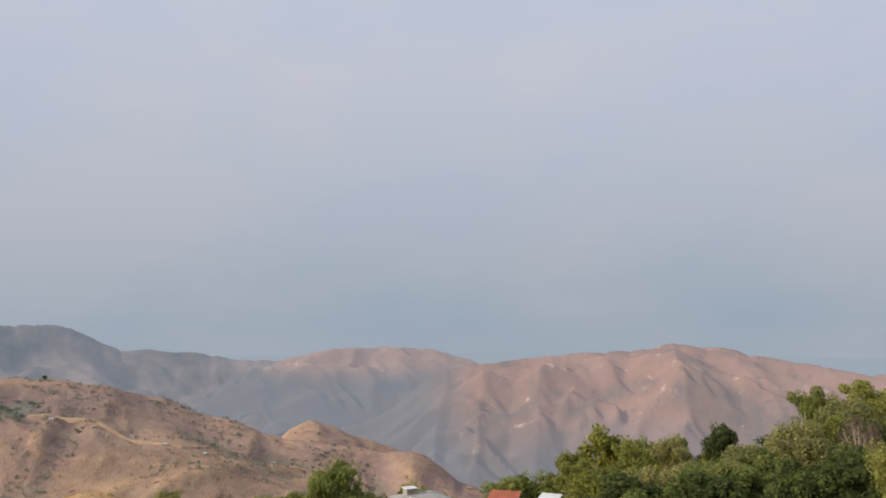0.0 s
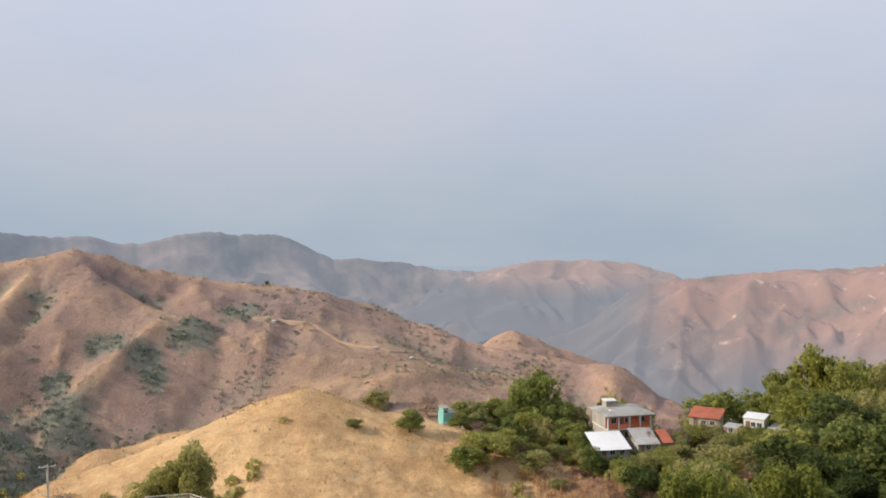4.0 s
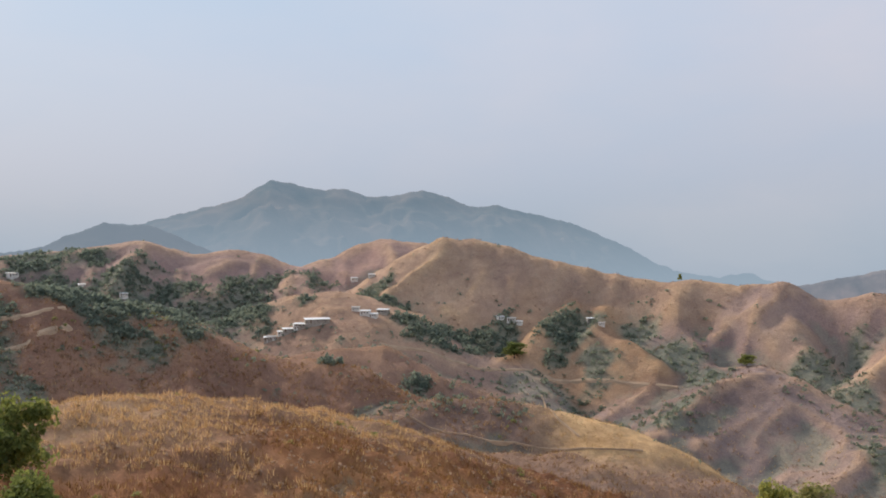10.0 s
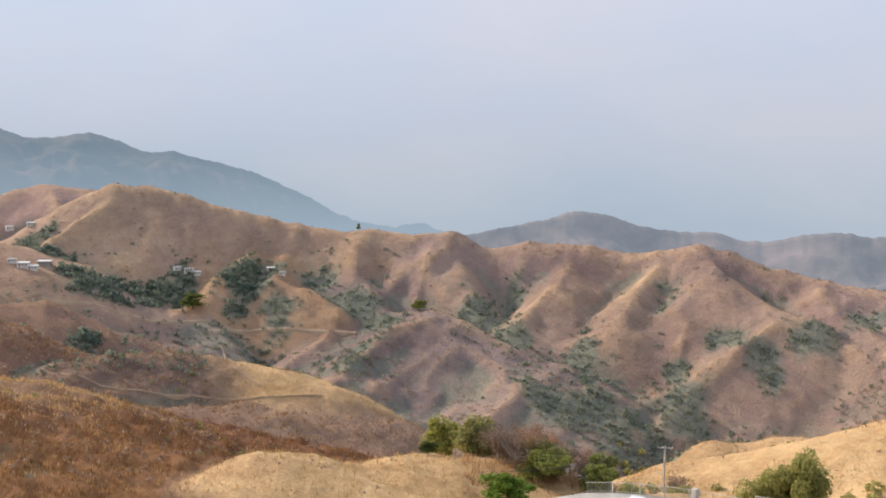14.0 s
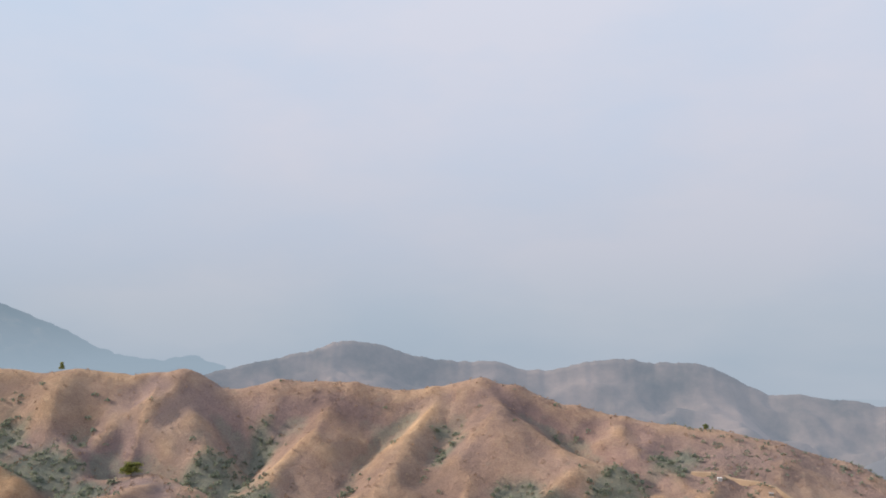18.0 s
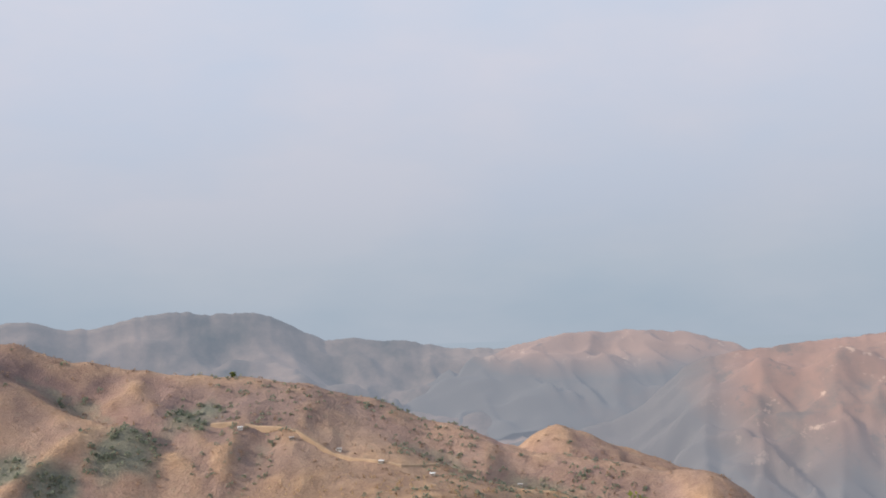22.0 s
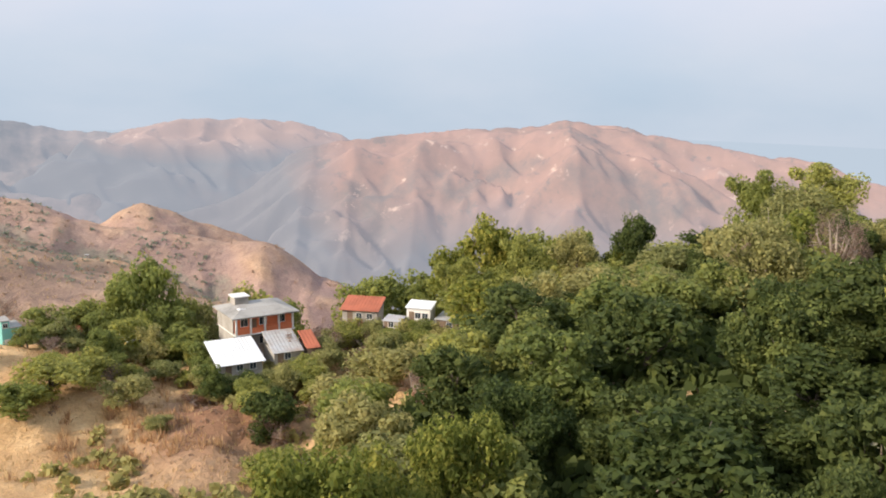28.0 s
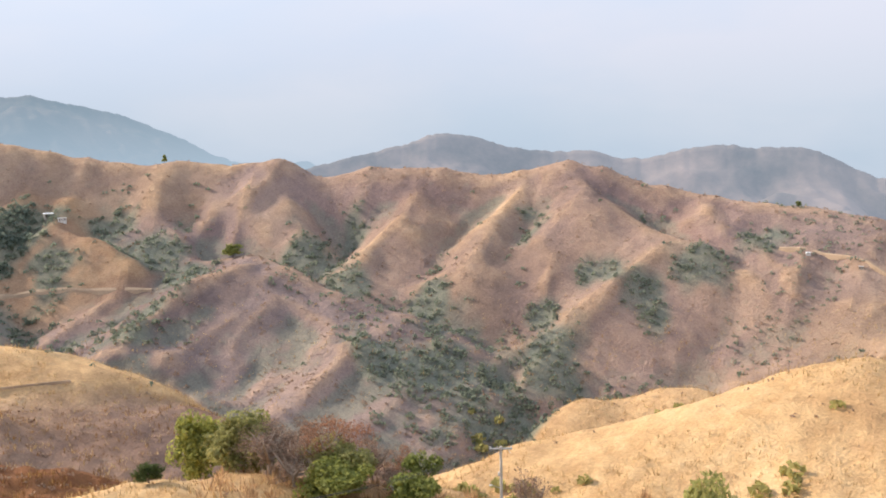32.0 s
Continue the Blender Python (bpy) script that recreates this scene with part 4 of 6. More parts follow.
VILLAGE_TREES_C = [
    (-15.6, -9.9, 190, 8, "g"), (-17.6, -9.7, 188, 9, "o"), (11.5, -13.1, 183, 5.0, "d"), (-3.9, -13.25, 188, 5, "o"), (-3.0, -13.15, 187, 5, "g"), (-2.0, -13.7, 184, 5, "o"), (-5.0, -13.6, 182, 6, "o"),
    (-0.5, -13.6, 180, 4, "r"), (2.9, -16.0, 168, 5, "o"), (0.2, -15.7, 171, 4.5, "d"), (1.6, -16.3, 168, 4, "o"), (0.9, -16.8, 160, 5, "g"), (-1.6, -16.0, 168, 6, "g"), (4.0, -16.6, 166, 4, "r"),
    (5.3, -17.4, 158, 5, "o")]
VILLAGE_TREES_D = [
    (2.9, -15.3, 168, 4.6, "k"), (1.3, -15.35, 167, 4.4, "g"), (-0.2, -14.95, 170, 4.6, "o"), (3.5, -14.9, 172, 5.0, "o"), (-6.5, -13.05, 185, 4.4, "o"), (-5.3, -13.4, 183, 4.4, "g"), (-3.3, -13.05, 187, 5.0, "r"), (-4.4, -13.05, 186, 4.4, "o"),
    (9.0, -11.7, 197, 8.0, "g"), (8.4, -12.3, 191, 7.0, "d"), (7.2, -12.5, 187, 7.0, "g"), (10.3, -12.7, 189, 6.0, "o"), (4.9, -11.7, 199, 8.0, "g"), (4.0, -12.2, 198, 7.0, "o"), (8.3, -13.2, 182, 5.5, "d"), (6.1, -13.1, 184, 5.5, "o"),
    (-6.5, -13.45, 183, 5.5, "g"), (-5.2, -13.7, 181, 5.0, "o"), (-3.8, -13.5, 186, 5.0, "b"), (-8.3, -13.7, 182, 5.5, "g"), (-7.4, -13.3, 184, 4.5, "o"), (3.6, -14.6, 176, 5.0, "d"), (7.6, -14.5, 184, 3.6, "o"),
    (-2.2, -14.2, 178, 6.0, "o"), (-1.4, -14.9, 172, 5.0, "g"), (5.4, -14.8, 176, 5.0, "o"), (11.9, -13.3, 186, 5.5, "g"), (-9.6, -12.4, 188, 7.0, "g"), (-10.8, -11.6, 190, 8.0, "o")]
FOREST_TREES = [
    (-16.8, -7.4, 197, 7.0, "k"), (-18.8, -8.8, 190, 9.0, "g"), (-9.6, -12.9, 185, 7.9, "b"), (-11.0, -13.3, 175, 8.3, "r")]
SLOPE_TREES = [
    (-39.5, -6.0, 120, 10.0, "d"), (-28.2, -9.1, 140, 7.7, "g"), (14.75, -13.95, 174, 8.2, "d"), (18.3, -14.6, 172, 4.4, "o"), (21.0, -10.7, 202, 4.1, "b"), (16.8, -11.6, 222, 8.5, "o"),
    (13.6, -11.7, 217, 10.3, "b"), (40.3, -15.2, 150, 4.7, "d"), (44.1, -14.6, 150, 8.5, "o"), (46.2, -13.5, 156, 9, "b"), (42.6, -14.6, 154, 7, "b"), (38.4, -15.9, 140, 3.9, "g"), (35.6, -15.6, 150, 6.3, "b"), (41.3, -15.1, 155, 5.5, "r"),
    (44.2, -13.5, 165, 10.0, "r"), (50.4, -13.1, 158, 8.1, "g"), (47.7, -13.2, 155, 9.0, "b"), (45.0, -13.8, 160, 9.9, "r"), (48.2, -13.3, 153, 8.0, "o"), (46.9, -13.7, 149, 9.5, "b"), (44.4, -13.7, 150, 8.5, "r"), (43.9, -15.2, 145, 7.6, "g"), (45.7, -14.4, 147, 7.0, "b"), (40.5, -15.9, 144, 6.0, "d"), (35.4, -16.7, 128, 5.5, "o")]
LEFT_TREES = [
    (43.6, -15.3, 150, 7.9, "g"), (41.4, -15.8, 150, 5.0, "b"), (51.3, -16.6, 140, 3.9, "k"), (46.2, -17.3, 122, 9.2, "l"), (95.6, -7.8, 105, 7.8, "d"), (95.0, -11.9, 90, 5.7, "d"),
    (97.5, -9, 100, 8.0, "k"), (98, -13, 85, 7.0, "k"), (66.0, -7.1, 278, 9.5, "d"), (23.6, -4.8, 286, 1.6, "d"), (55.9, -1.7, 318, 1.6, "d"), (52, -6.5, 272, 6.5, "d")]
for az, el, d, wide, kind in VILLAGE_TREES + VILLAGE_TREES_B + VILLAGE_TREES_C + VILLAGE_TREES_D + FOREST_TREES + SLOPE_TREES + LEFT_TREES:
    px, py, pz = bearing(az, el, d)
    plant(px, py, pz, wide, kind, least=min(2.6, wide * 0.8))

# trees below the camera's later stand: place and height of the top, width
TALL_TREES = [
    (69.4, 173.1, -14.9, 9.4, "g"), (78.2, 171.0, -15.0, 11.6, "g"), (72.4, 165.6, -18.8, 12.5, "o"), (58.8, 166.8, -23.0, 4.0, "k"), (75.2, 123.0, -4.4, 17.0, "d"), (66.5, 122.1, -9.5, 11.5, "k"), (62.3, 102.7, -10.4, 10.6, "y"),
    (87.2, 115.4, -8.3, 11.0, "k"), (56.4, 110.6, -15.4, 9.2, "g"), (62.4, 88.5, -10.5, 7.4, "k"), (64.4, 141.4, -17.6, 8.2, "b"), (55.6, 140.7, -19.1, 10.6, "o"), (58.5, 148.0, -20.5, 9.0, "b"), (37.9, 189.2, -28.5, 9.0, "g"),
    (47.3, 187.9, -29.1, 9.4, "o"), (27.3, 189.1, -32.7, 8.6, "g"), (47.0, 120.0, -22.5, 9.5, "d"), (70.5, 94.0, -11.0, 9.0, "y")]
NEAR_TREES = [
    (5.9, 103.6, -27.9, 9.3, "y"), (11.3, 105.5, -27.7, 8.8, "y"), (16.8, 111.0, -28.2, 8.7, "y"), (23.9, 119.6, -30.0, 9.0, "k"), (32.2, 116.5, -31.8, 8.0, "k"), (47.7, 143.6, -32.6, 10.3, "k"),
    (40.0, 108.6, -27.7, 10.3, "k"), (37.8, 93.0, -23.9, 6.7, "k"), (27.5, 91.1, -28.3, 5.5, "k"), (36.1, 136.7, -33.5, 9.3, "k"), (51.3, 120.3, -26.5, 11.2, "k"), (18.8, 97.1, -29.7, 5.1, "k"),
    (10.3, 92.4, -28.6, 5.2, "g"), (34.4, 93.8, -27.7, 6.3, "k"), (48.6, 160.2, -30.5, 10.9, "o"), (39.3, 162.1, -35.8, 10.1, "y"), (25.7, 159.4, -38.0, 8.2, "o")]
CAR_PARK_TREES = [
    (-55.2, 98.4, -29.0, 8.0, "n"), (-49.6, 102.5, -37.5, 5.6, "o"), (-48.7, 108.7, -38.6, 6.5, "o"), (-40.7, 101.4, -36.6, 6.5, "g"), (-39.7, 91.1, -33.9, 4.1, "l"),
    (-34.3, 91.3, -33.7, 4.3, "l"), (-37.2, 118.0, -41.1, 5.3, "o"), (-28.2, 105.0, -37.4, 6.5, "b"), (-23.4, 110.9, -38.4, 6.5, "o"), (-18.6, 111.5, -38.2, 7.5, "o"), (-15.0, 106.6, -37.0, 5.2, "g"),
    (-45.1, 88.2, -33.4, 4.1, "b"), (-32.2, 93.8, -34.7, 4.5, "g"), (-61.5, 78.3, -28.9, 4.2, "y"), (-65.4, 91.6, -34.7, 3.7, "g"), (-39.3, 82.1, -32.1, 3.6, "r")]
for px, py, top, wide, kind in TALL_TREES + NEAR_TREES + CAR_PARK_TREES:
    plant(px, py, top, wide, kind, fine=True, least=4.0, most=25.0)

# bushes close before the sheds and small houses: bearing and rise of the eaves, distance, depth, width, spin
for az, el, d, deep, wide, spin in ((2.2, -14.95, 176, 6.0, 6.4, 20), (0.0, -14.55, 179, 5.6, 4.2, 20), (-3.75, -12.85, 192, 5.0, 5.8, -12), (-6.6, -12.75, 189, 3.4, 3.9, -14), (-5.3, -13.4, 187, 2.6, 2.8, -20)):
    px, py, pz = bearing(az, el, d)
    face = Vector((math.sin(radians(az + spin)), -math.cos(radians(az + spin)), 0))
    for k, kind in ((-0.36, "o"), (0.02, "k" if az > 1 else "g"), (0.4, "d" if az < -4 else "o")):
        spot = Vector((px, py, 0)) + face * (deep / 2 + 2.3) + Vector((-face.y, face.x, 0)) * wide * k
        plant(spot.x, spot.y, pz + 0.3 - 0.8 * abs(k), 4.4, kind, least=1.6)

# smaller trees and bushes between the houses
small_rng = np.random.default_rng(17)
for i in range(34):
    az, d = small_rng.uniform(1.0, 12.0), small_rng.uniform(170, 204)
    if 0.2 < az < 3.4 and 164 < d < 192:
        continue
    px, py, _ = bearing(az, 0, d)
    wide = small_rng.uniform(3.0, 6.0)
    plant(px, py, height(px, py) + small_rng.uniform(2.2, 4.6), wide, "gdobgoor"[int(small_rng.integers(8))], least=2.0)
for i in range(20):
    az, d = small_rng.uniform(-8, 1.2), small_rng.uniform(140, 178)
    px, py, _ = bearing(az, 0, d)
    plant(px, py, height(px, py) + small_rng.uniform(3, 6), small_rng.uniform(4, 7.5), "ogobgr"[int(small_rng.integers(6))], least=2.0)

# the wood that fills the slope: its canopy stays under the skyline of the tall trees
SKY_AZ = (-47, -42, -39.8, -37, -33.4, -31, -29, -26, -24, -21.5, -19.5, -16, -13, -10, -7, -4)
SKY_EL = (-6, -4, -3, -4, -3, -4.5, -6.8, -7.2, -6, -6.5, -9, -10.3, -9.6, -10, -11.5, -14)
wood_rng = np.random.default_rng(5)
placed = []
for tries in range(1700):
    az, d = wood_rng.uniform(-46, -4), math.sqrt(wood_rng.uniform(74 ** 2, 200 ** 2))
    if az > -9 and d > 150:
        continue
    px, py, _ = bearing(az, 0, d)
    wide = wood_rng.uniform(8, 13)
    if any((px - qx) ** 2 + (py - qy) ** 2 < (0.405 * (wide + w)) ** 2 for qx, qy, w in placed):
        continue
    most_top = math.tan(radians(np.interp(az, SKY_AZ, SKY_EL))) * d
    z = height(px, py)
    most_top = min(most_top, -4.9 - 0.132 * math.hypot(px - 7.1, py - 47.5))
    tall = min(wood_rng.uniform(8, 13), most_top - z)
    if tall < 4:
        continue
    placed.append((px, py, wide))
    # low on the right nearly all trees take the shade-darkened leaves
    plant(px, py, z + tall, wide, ("kkkkkkkk" if d < 142 and az < -14 else "kkgdkddk" if d < 158 and az < -8 else "ggdkyyoo")[int(wood_rng.integers(8))])
for pool in (TEMPLATES, FINE):
    for group in pool.values():
        for t in group:
            for o in (*t.children_recursive, t):
                bpy.data.objects.remove(o)


# ---- bushes, grass and tracks on the hills ----
def scatter(name, count, spread, keep, size, cards, flat, material, label, category, seed, blades=False):
    """Many small clumps of leaf sprays in one mesh."""
    rng = np.random.default_rng(seed)
    az, d = spread(rng, count)
    x, y = -np.sin(np.radians(az)) * d, np.cos(np.radians(az)) * d
    z, covers = ground(x, y)
    e = 9.0
    dip = (ground(x + e, y)[0] + ground(x - e, y)[0] + ground(x, y + e)[0] + ground(x, y - e)[0]) / 4 - z
    ok = keep(rng, az, d, dip, covers, x, y)
    x, y, z = x[ok], y[ok], z[ok]
    n = len(x)
    s = size(rng, n)
    way = rng.normal(size=(n, cards, 3))
    way /= np.linalg.norm(way, axis=2)[:, :, None]
    way[:, :, 2] = np.abs(way[:, :, 2])
    reach = np.cbrt(rng.uniform(0.2, 1, (n, cards)))[:, :, None]
    centre = np.stack([x, y, z], -1)[:, None, :] + way * reach * s[:, None, None] * np.array([0.6, 0.6, flat])
    # leaf sprays hang at all angles; blades stand up
    side = rng.normal(size=way.shape)
    up = np.cross(side, rng.normal(size=way.shape))
    if blades:
        side[:, :, 2] *= 0.2
        up = way * 0.7 + np.array([0, 0, 1.0])
    side /= np.linalg.norm(side, axis=2)[:, :, None]
    up /= np.linalg.norm(up, axis=2)[:, :, None]
    k = (s[:, None] * rng.uniform(0.16, 0.34, (n, cards)))[:, :, None]
    thin = 0.25 if blades else 0.75
    tall = 1.5 if blades else 1.0
    corners = [centre - side * k * thin, centre - up * k * tall, centre + side * k * thin, centre + up * k * tall]
    if blades:
        corners = [centre - side * k * thin - up * k * tall, centre + side * k * thin - up * k * tall, centre + up * k * tall]
    c = len(corners)
    v = np.stack(corners, 2).reshape(-1, 3)
    mesh = bpy.data.meshes.new(name)
    mesh.vertices.add(len(v))
    mesh.vertices.foreach_set("co", v.astype(np.float32).ravel())
    mesh.loops.add(len(v))
    mesh.loops.foreach_set("vertex_index", np.arange(len(v), dtype=np.int32))
    mesh.polygons.add(len(v) // c)
    mesh.polygons.foreach_set("loop_start", np.arange(0, len(v), c, dtype=np.int32))
    mesh.update(calc_edges=True)
    mesh.materials.append(material)
    return tagged(new(name, mesh), label, category, kind="stuff")


def hill_spread(rng, n):
    return rng.uniform(-4, 104, n), rng.uniform(196, 430, n)


def hill_keep(rng, az, d, dip, covers, x, y):
    patch = grain(x / 38, y / 38, 77) + 0.6 * grain(x / 14, y / 14, 78)
    chance = 0.0025 + 0.3 * np.clip((dip - 0.6) / 2.0, 0, 1) * (patch > 0.1) + 0.3 * covers[3] * (patch > 0.1) + 0.01 * (patch > 0.9) + np.where(az > 62, 0.7, 0.4) * wooded(x, y)
    return rng.uniform(size=len(az)) < chance


HILL_LEAVES = leaf_material("hill_bush_leaves", (0.20, 0.235, 0.19), (0.265, 0.295, 0.23), (0.32, 0.335, 0.25), 0.5)
scatter("hill_bushes", 110000, hill_spread, hill_keep, lambda rng, n: rng.uniform(0.5, 1.5, n), 14, 0.75, HILL_LEAVES, "dark green bushes in the gullies of the hills", "bushes", 31)
VALLEY_LEAVES = leaf_material("valley_tree_leaves", (0.195, 0.23, 0.20), (0.25, 0.285, 0.235), (0.295, 0.32, 0.255), 0.5)
scatter("valley_woods", 42000, lambda rng, n: (rng.uniform(62, 100, n), rng.uniform(222, 432, n)), lambda rng, az, d, dip, c, x, y: rng.uniform(size=len(az)) < 0.5 * wooded(x, y) - 0.1,
        lambda rng, n: rng.uniform(0.9, 2.3, n), 15, 0.85, VALLEY_LEAVES, "dark green trees filling the valley below the blue mountain", "woods", 41)
scatter("slope_bushes", 2600, lambda rng, n: (rng.uniform(4, 27, n), rng.uniform(236, 292, n)), lambda rng, az, d, dip, c, x, y: (grain(x / 17, y / 17, 66) > -0.1) & (rng.uniform(size=len(az)) < 0.42),
        lambda rng, n: rng.uniform(0.35, 1.2, n), 12, 0.7, HILL_LEAVES, "small dark bushes dotted over the far slope", "bushes", 42)
scatter("knob_bushes", 1500, lambda rng, n: (rng.uniform(70, 96, n), rng.uniform(228, 306, n)), lambda rng, az, d, dip, c, x, y: (grain(x / 15, y / 15, 67) > 0.0) & (rng.uniform(size=len(az)) < 0.5),
        lambda rng, n: rng.uniform(0.5, 1.3, n), 12, 0.8, VALLEY_LEAVES, "dark bushes between the far houses and on the brown hill", "bushes", 43)
# dark clumps added to give the gaps between the trees their deep shade
scatter("undergrowth", 5200, lambda rng, n: (rng.uniform(-47, -5, n), np.sqrt(rng.uniform(72 ** 2, 200 ** 2, n))), lambda rng, az, d, dip, c, x, y: (az < -9) | (d < 150),
        lambda rng, n: rng.uniform(1.6, 3.6, n), 26, 0.8, LEAVES["k"], "dense dark green undergrowth between the trees", "undergrowth", 44)
TWIG = leaf_material("dry_scrub_twigs", (0.29, 0.195, 0.15), (0.40, 0.27, 0.20), (0.49, 0.35, 0.25), 0.45)
scatter("dry_scrub", 70000, lambda rng, n: (rng.uniform(-4, 104, n), rng.uniform(110, 380, n)), lambda rng, az, d, dip, c, x, y: rng.uniform(size=len(az)) < (0.30 + 0.5 * c[2] - 0.28 * c[0]) * np.where(d > 225, 0.5, 1.0),
        lambda rng, n: rng.uniform(0.35, 1.0, n), 6, 0.6, TWIG, "leafless brown scrub on the slopes", "scrub", 32)


def near_keep(rng, az, d, dip, covers, x, y):
    patch = grain(x / 16, y / 16, 91)
    return (rng.uniform(size=len(az)) < 0.10 + 0.75 * covers[0] + 0.15 * covers[4]) & (np.hypot(x + 47, y - 66) > 20) & (patch > -0.55)


STRAW = leaf_material("straw", (0.39, 0.24, 0.108), (0.60, 0.40, 0.193), (0.76, 0.56, 0.305), 0.3)
scatter("dry_grass", 70000, lambda rng, n: (rng.uniform(-8, 104, n), np.sqrt(rng.uniform(80 ** 2, 250 ** 2, n))), near_keep, lambda rng, n: rng.uniform(0.35, 1.0, n), 4, 0.7, STRAW,
        "tufts of golden dry grass on the near hills", "grass", 33, True)
RUST = leaf_material("rust_straw", (0.21, 0.092, 0.04), (0.33, 0.155, 0.065), (0.56, 0.34, 0.14), 0.4)
scatter("rust_grass", 60000, lambda rng, n: (rng.uniform(50, 104, n), np.sqrt(rng.uniform(85 ** 2, 230 ** 2, n))),
        lambda rng, az, d, dip, c, x, y: (rng.uniform(size=len(az)) < 0.75 * c[4] * (c[0] < 0.35)) & (grain(x / 5, y / 5, 58) > -0.35), lambda rng, n: rng.uniform(0.4, 1.1, n), 5, 0.7, RUST,
        "rust-brown dry grass on the near hill", "grass", 36, True)
scatter("tall_grass", 16000, lambda rng, n: (rng.uniform(70, 98, n), rng.uniform(110, 185, n)),
        lambda rng, az, d, dip, c, x, y: (rng.uniform(size=len(az)) < c[0] * 1.2) & (grain(x / 4, y / 4, 59) > -0.4), lambda rng, n: rng.uniform(0.45, 1.15, n), 6, 0.7, STRAW, "tall golden grass along the crest of the brown hill", "grass", 37, True)
BRUSH = leaf_material("dry_brush_twigs", (0.38, 0.235, 0.135), (0.50, 0.335, 0.19), (0.62, 0.44, 0.24), 0.5)
scatter("brown_brush", 5200, lambda rng, n: (rng.uniform(-7, 49, n), np.sqrt(rng.uniform(88 ** 2, 196 ** 2, n))),
        lambda rng, az, d, dip, c, x, y: (np.hypot(x + 47, y - 66) > 21) & (((az < 11) & (d > 145)) | ((az > 26) & (d < 158) & (d > 92))) & (grain(x / 8, y / 8, 61) > -0.1),
        lambda rng, n: rng.uniform(0.6, 1.7, n), 20, 0.8, BRUSH, "light brown leafless brush between the trees", "brush", 38, True)
scatter("slope_shrubs", 5200, lambda rng, n: (rng.uniform(-8, 40, n), np.sqrt(rng.uniform(85 ** 2, 215 ** 2, n))),
        lambda rng, az, d, dip, c, x, y: (rng.uniform(size=len(az)) < 0.03 + 0.4 * (dip > 0.4) + 0.6 * (d < 138)) & (np.hypot(x + 47, y - 66) > 21) & (grain(x / 11, y / 11, 55) > -0.15 + 0.3 * (d > 138)),
        lambda rng, n: rng.uniform(0.9, 2.4, n), 26, 0.7, LEAVES["o"], "olive shrubs in the dip below the golden hill", "shrubs", 34)
scatter("left_scrub", 1500, lambda rng, n: (rng.uniform(62, 104, n), np.sqrt(rng.uniform(100 ** 2, 250 ** 2, n))),
        lambda rng, az, d, dip, c, x, y: (grain(x / 9, y / 9, 56) > 0.35) & (rng.uniform(size=len(az)) < 0.6), lambda rng, n: rng.uniform(0.5, 1.2, n), 18, 0.6, LEAVES["o"], "low olive scrub on the brown hill", "scrub", 35)

DUST = plain("pale_earth_track", (0.48, 0.335, 0.22), 0.95, wear=0.4, scale=0.6, bump=0.3)


def track(name, line, wide, label):
    """An earth track laid over the land, along points given by bearing and rise."""
    spots = [Vector(foot(*p)) for p in line]
    pts = []
    for a, b in zip(spots, spots[1:]):
        n = max(2, int((b - a).length / 4))
        pts += [a.lerp(b, i / n) for i in range(n)]
    pts.append(spots[-1])
    bm = bmesh.new()
    rows = []
    for i, p in enumerate(pts):
        d = (pts[min(i + 1, len(pts) - 1)] - pts[max(i - 1, 0)])
        side = Vector((-d.y, d.x, 0)).normalized() * wide * (0.5 + 0.12 * math.sin(i * 1.7))
        sway = Vector((-d.y, d.x, 0)).normalized() * 1.2 * math.sin(i * 0.6)
        row = []
        for q in (-1, -0.3, 0.3, 1):
            c = p + sway + side * q
            row.append(bm.verts.new((c.x, c.y, height(c.x, c.y) + (0.35 if abs(q) < 1 else -0.5))))
        rows.append(row)
    for r, s in zip(rows, rows[1:]):
        for i in range(3):
            bm.faces.new((r[i], r[i + 1], s[i + 1], s[i]))
    mesh = bpy.data.meshes.new(name)
    bm.to_mesh(mesh)
    bm.free()
    mesh.materials.append(DUST)
    tagged(new(name, mesh), label, "track", kind="structure")


track("road_slope", [(24.5, -7.2), (21.5, -7.9), (19, -8.8), (16, -9.4), (12.5, -10.0)], 1.3, "pale earth road across the hillside")
track("road_valley", [(74.5, -6.4), (70, -7.5), (66, -8.0), (60, -8.4), (56, -8.9)], 2.0, "earth track along the valley")
track("road_zigzag", [(97, -6.4), (95, -6.0), (92.8, -5.0)], 2.4, "pale earth track on the red hill")
track("road_zigzag_up", [(97, -4.6), (95, -4.5), (93, -4.2)], 2.0, "upper earth track on the red hill")
track("path_field", [(64.3, -9.6), (63.4, -11.0), (62.2, -12.2)], 0.9, "trodden path down the golden field")
track("path_crest", [(73.5, -10.85), (70.5, -12.0), (67.5, -12.65), (63, -12.75), (58, -12.95)], 0.5, "bare path along the crest of the brown hill")


# ---- the village ----
ORANGE = plain("orange_wall_paint", (0.78, 0.22, 0.09), 0.8, wear=0.3, scale=1.0)
WHITE = plain("white_wall_paint", (0.74, 0.72, 0.68), 0.8, wear=0.25, scale=1.0, dirt=(0.5, 0.44, 0.36))
CONCRETE = plain("grey_concrete", (0.36, 0.34, 0.31), 0.9, wear=0.45, scale=0.8, bump=0.3)
BLOCK = plain("bare_block_wall", (0.42, 0.38, 0.33), 0.92, wear=0.4, scale=1.2, bump=0.3)
WHITE_TIN = plain("white_sheet_roof", (0.78, 0.78, 0.78), 0.45, wear=0.15, scale=0.8, dirt=(0.55, 0.5, 0.45))
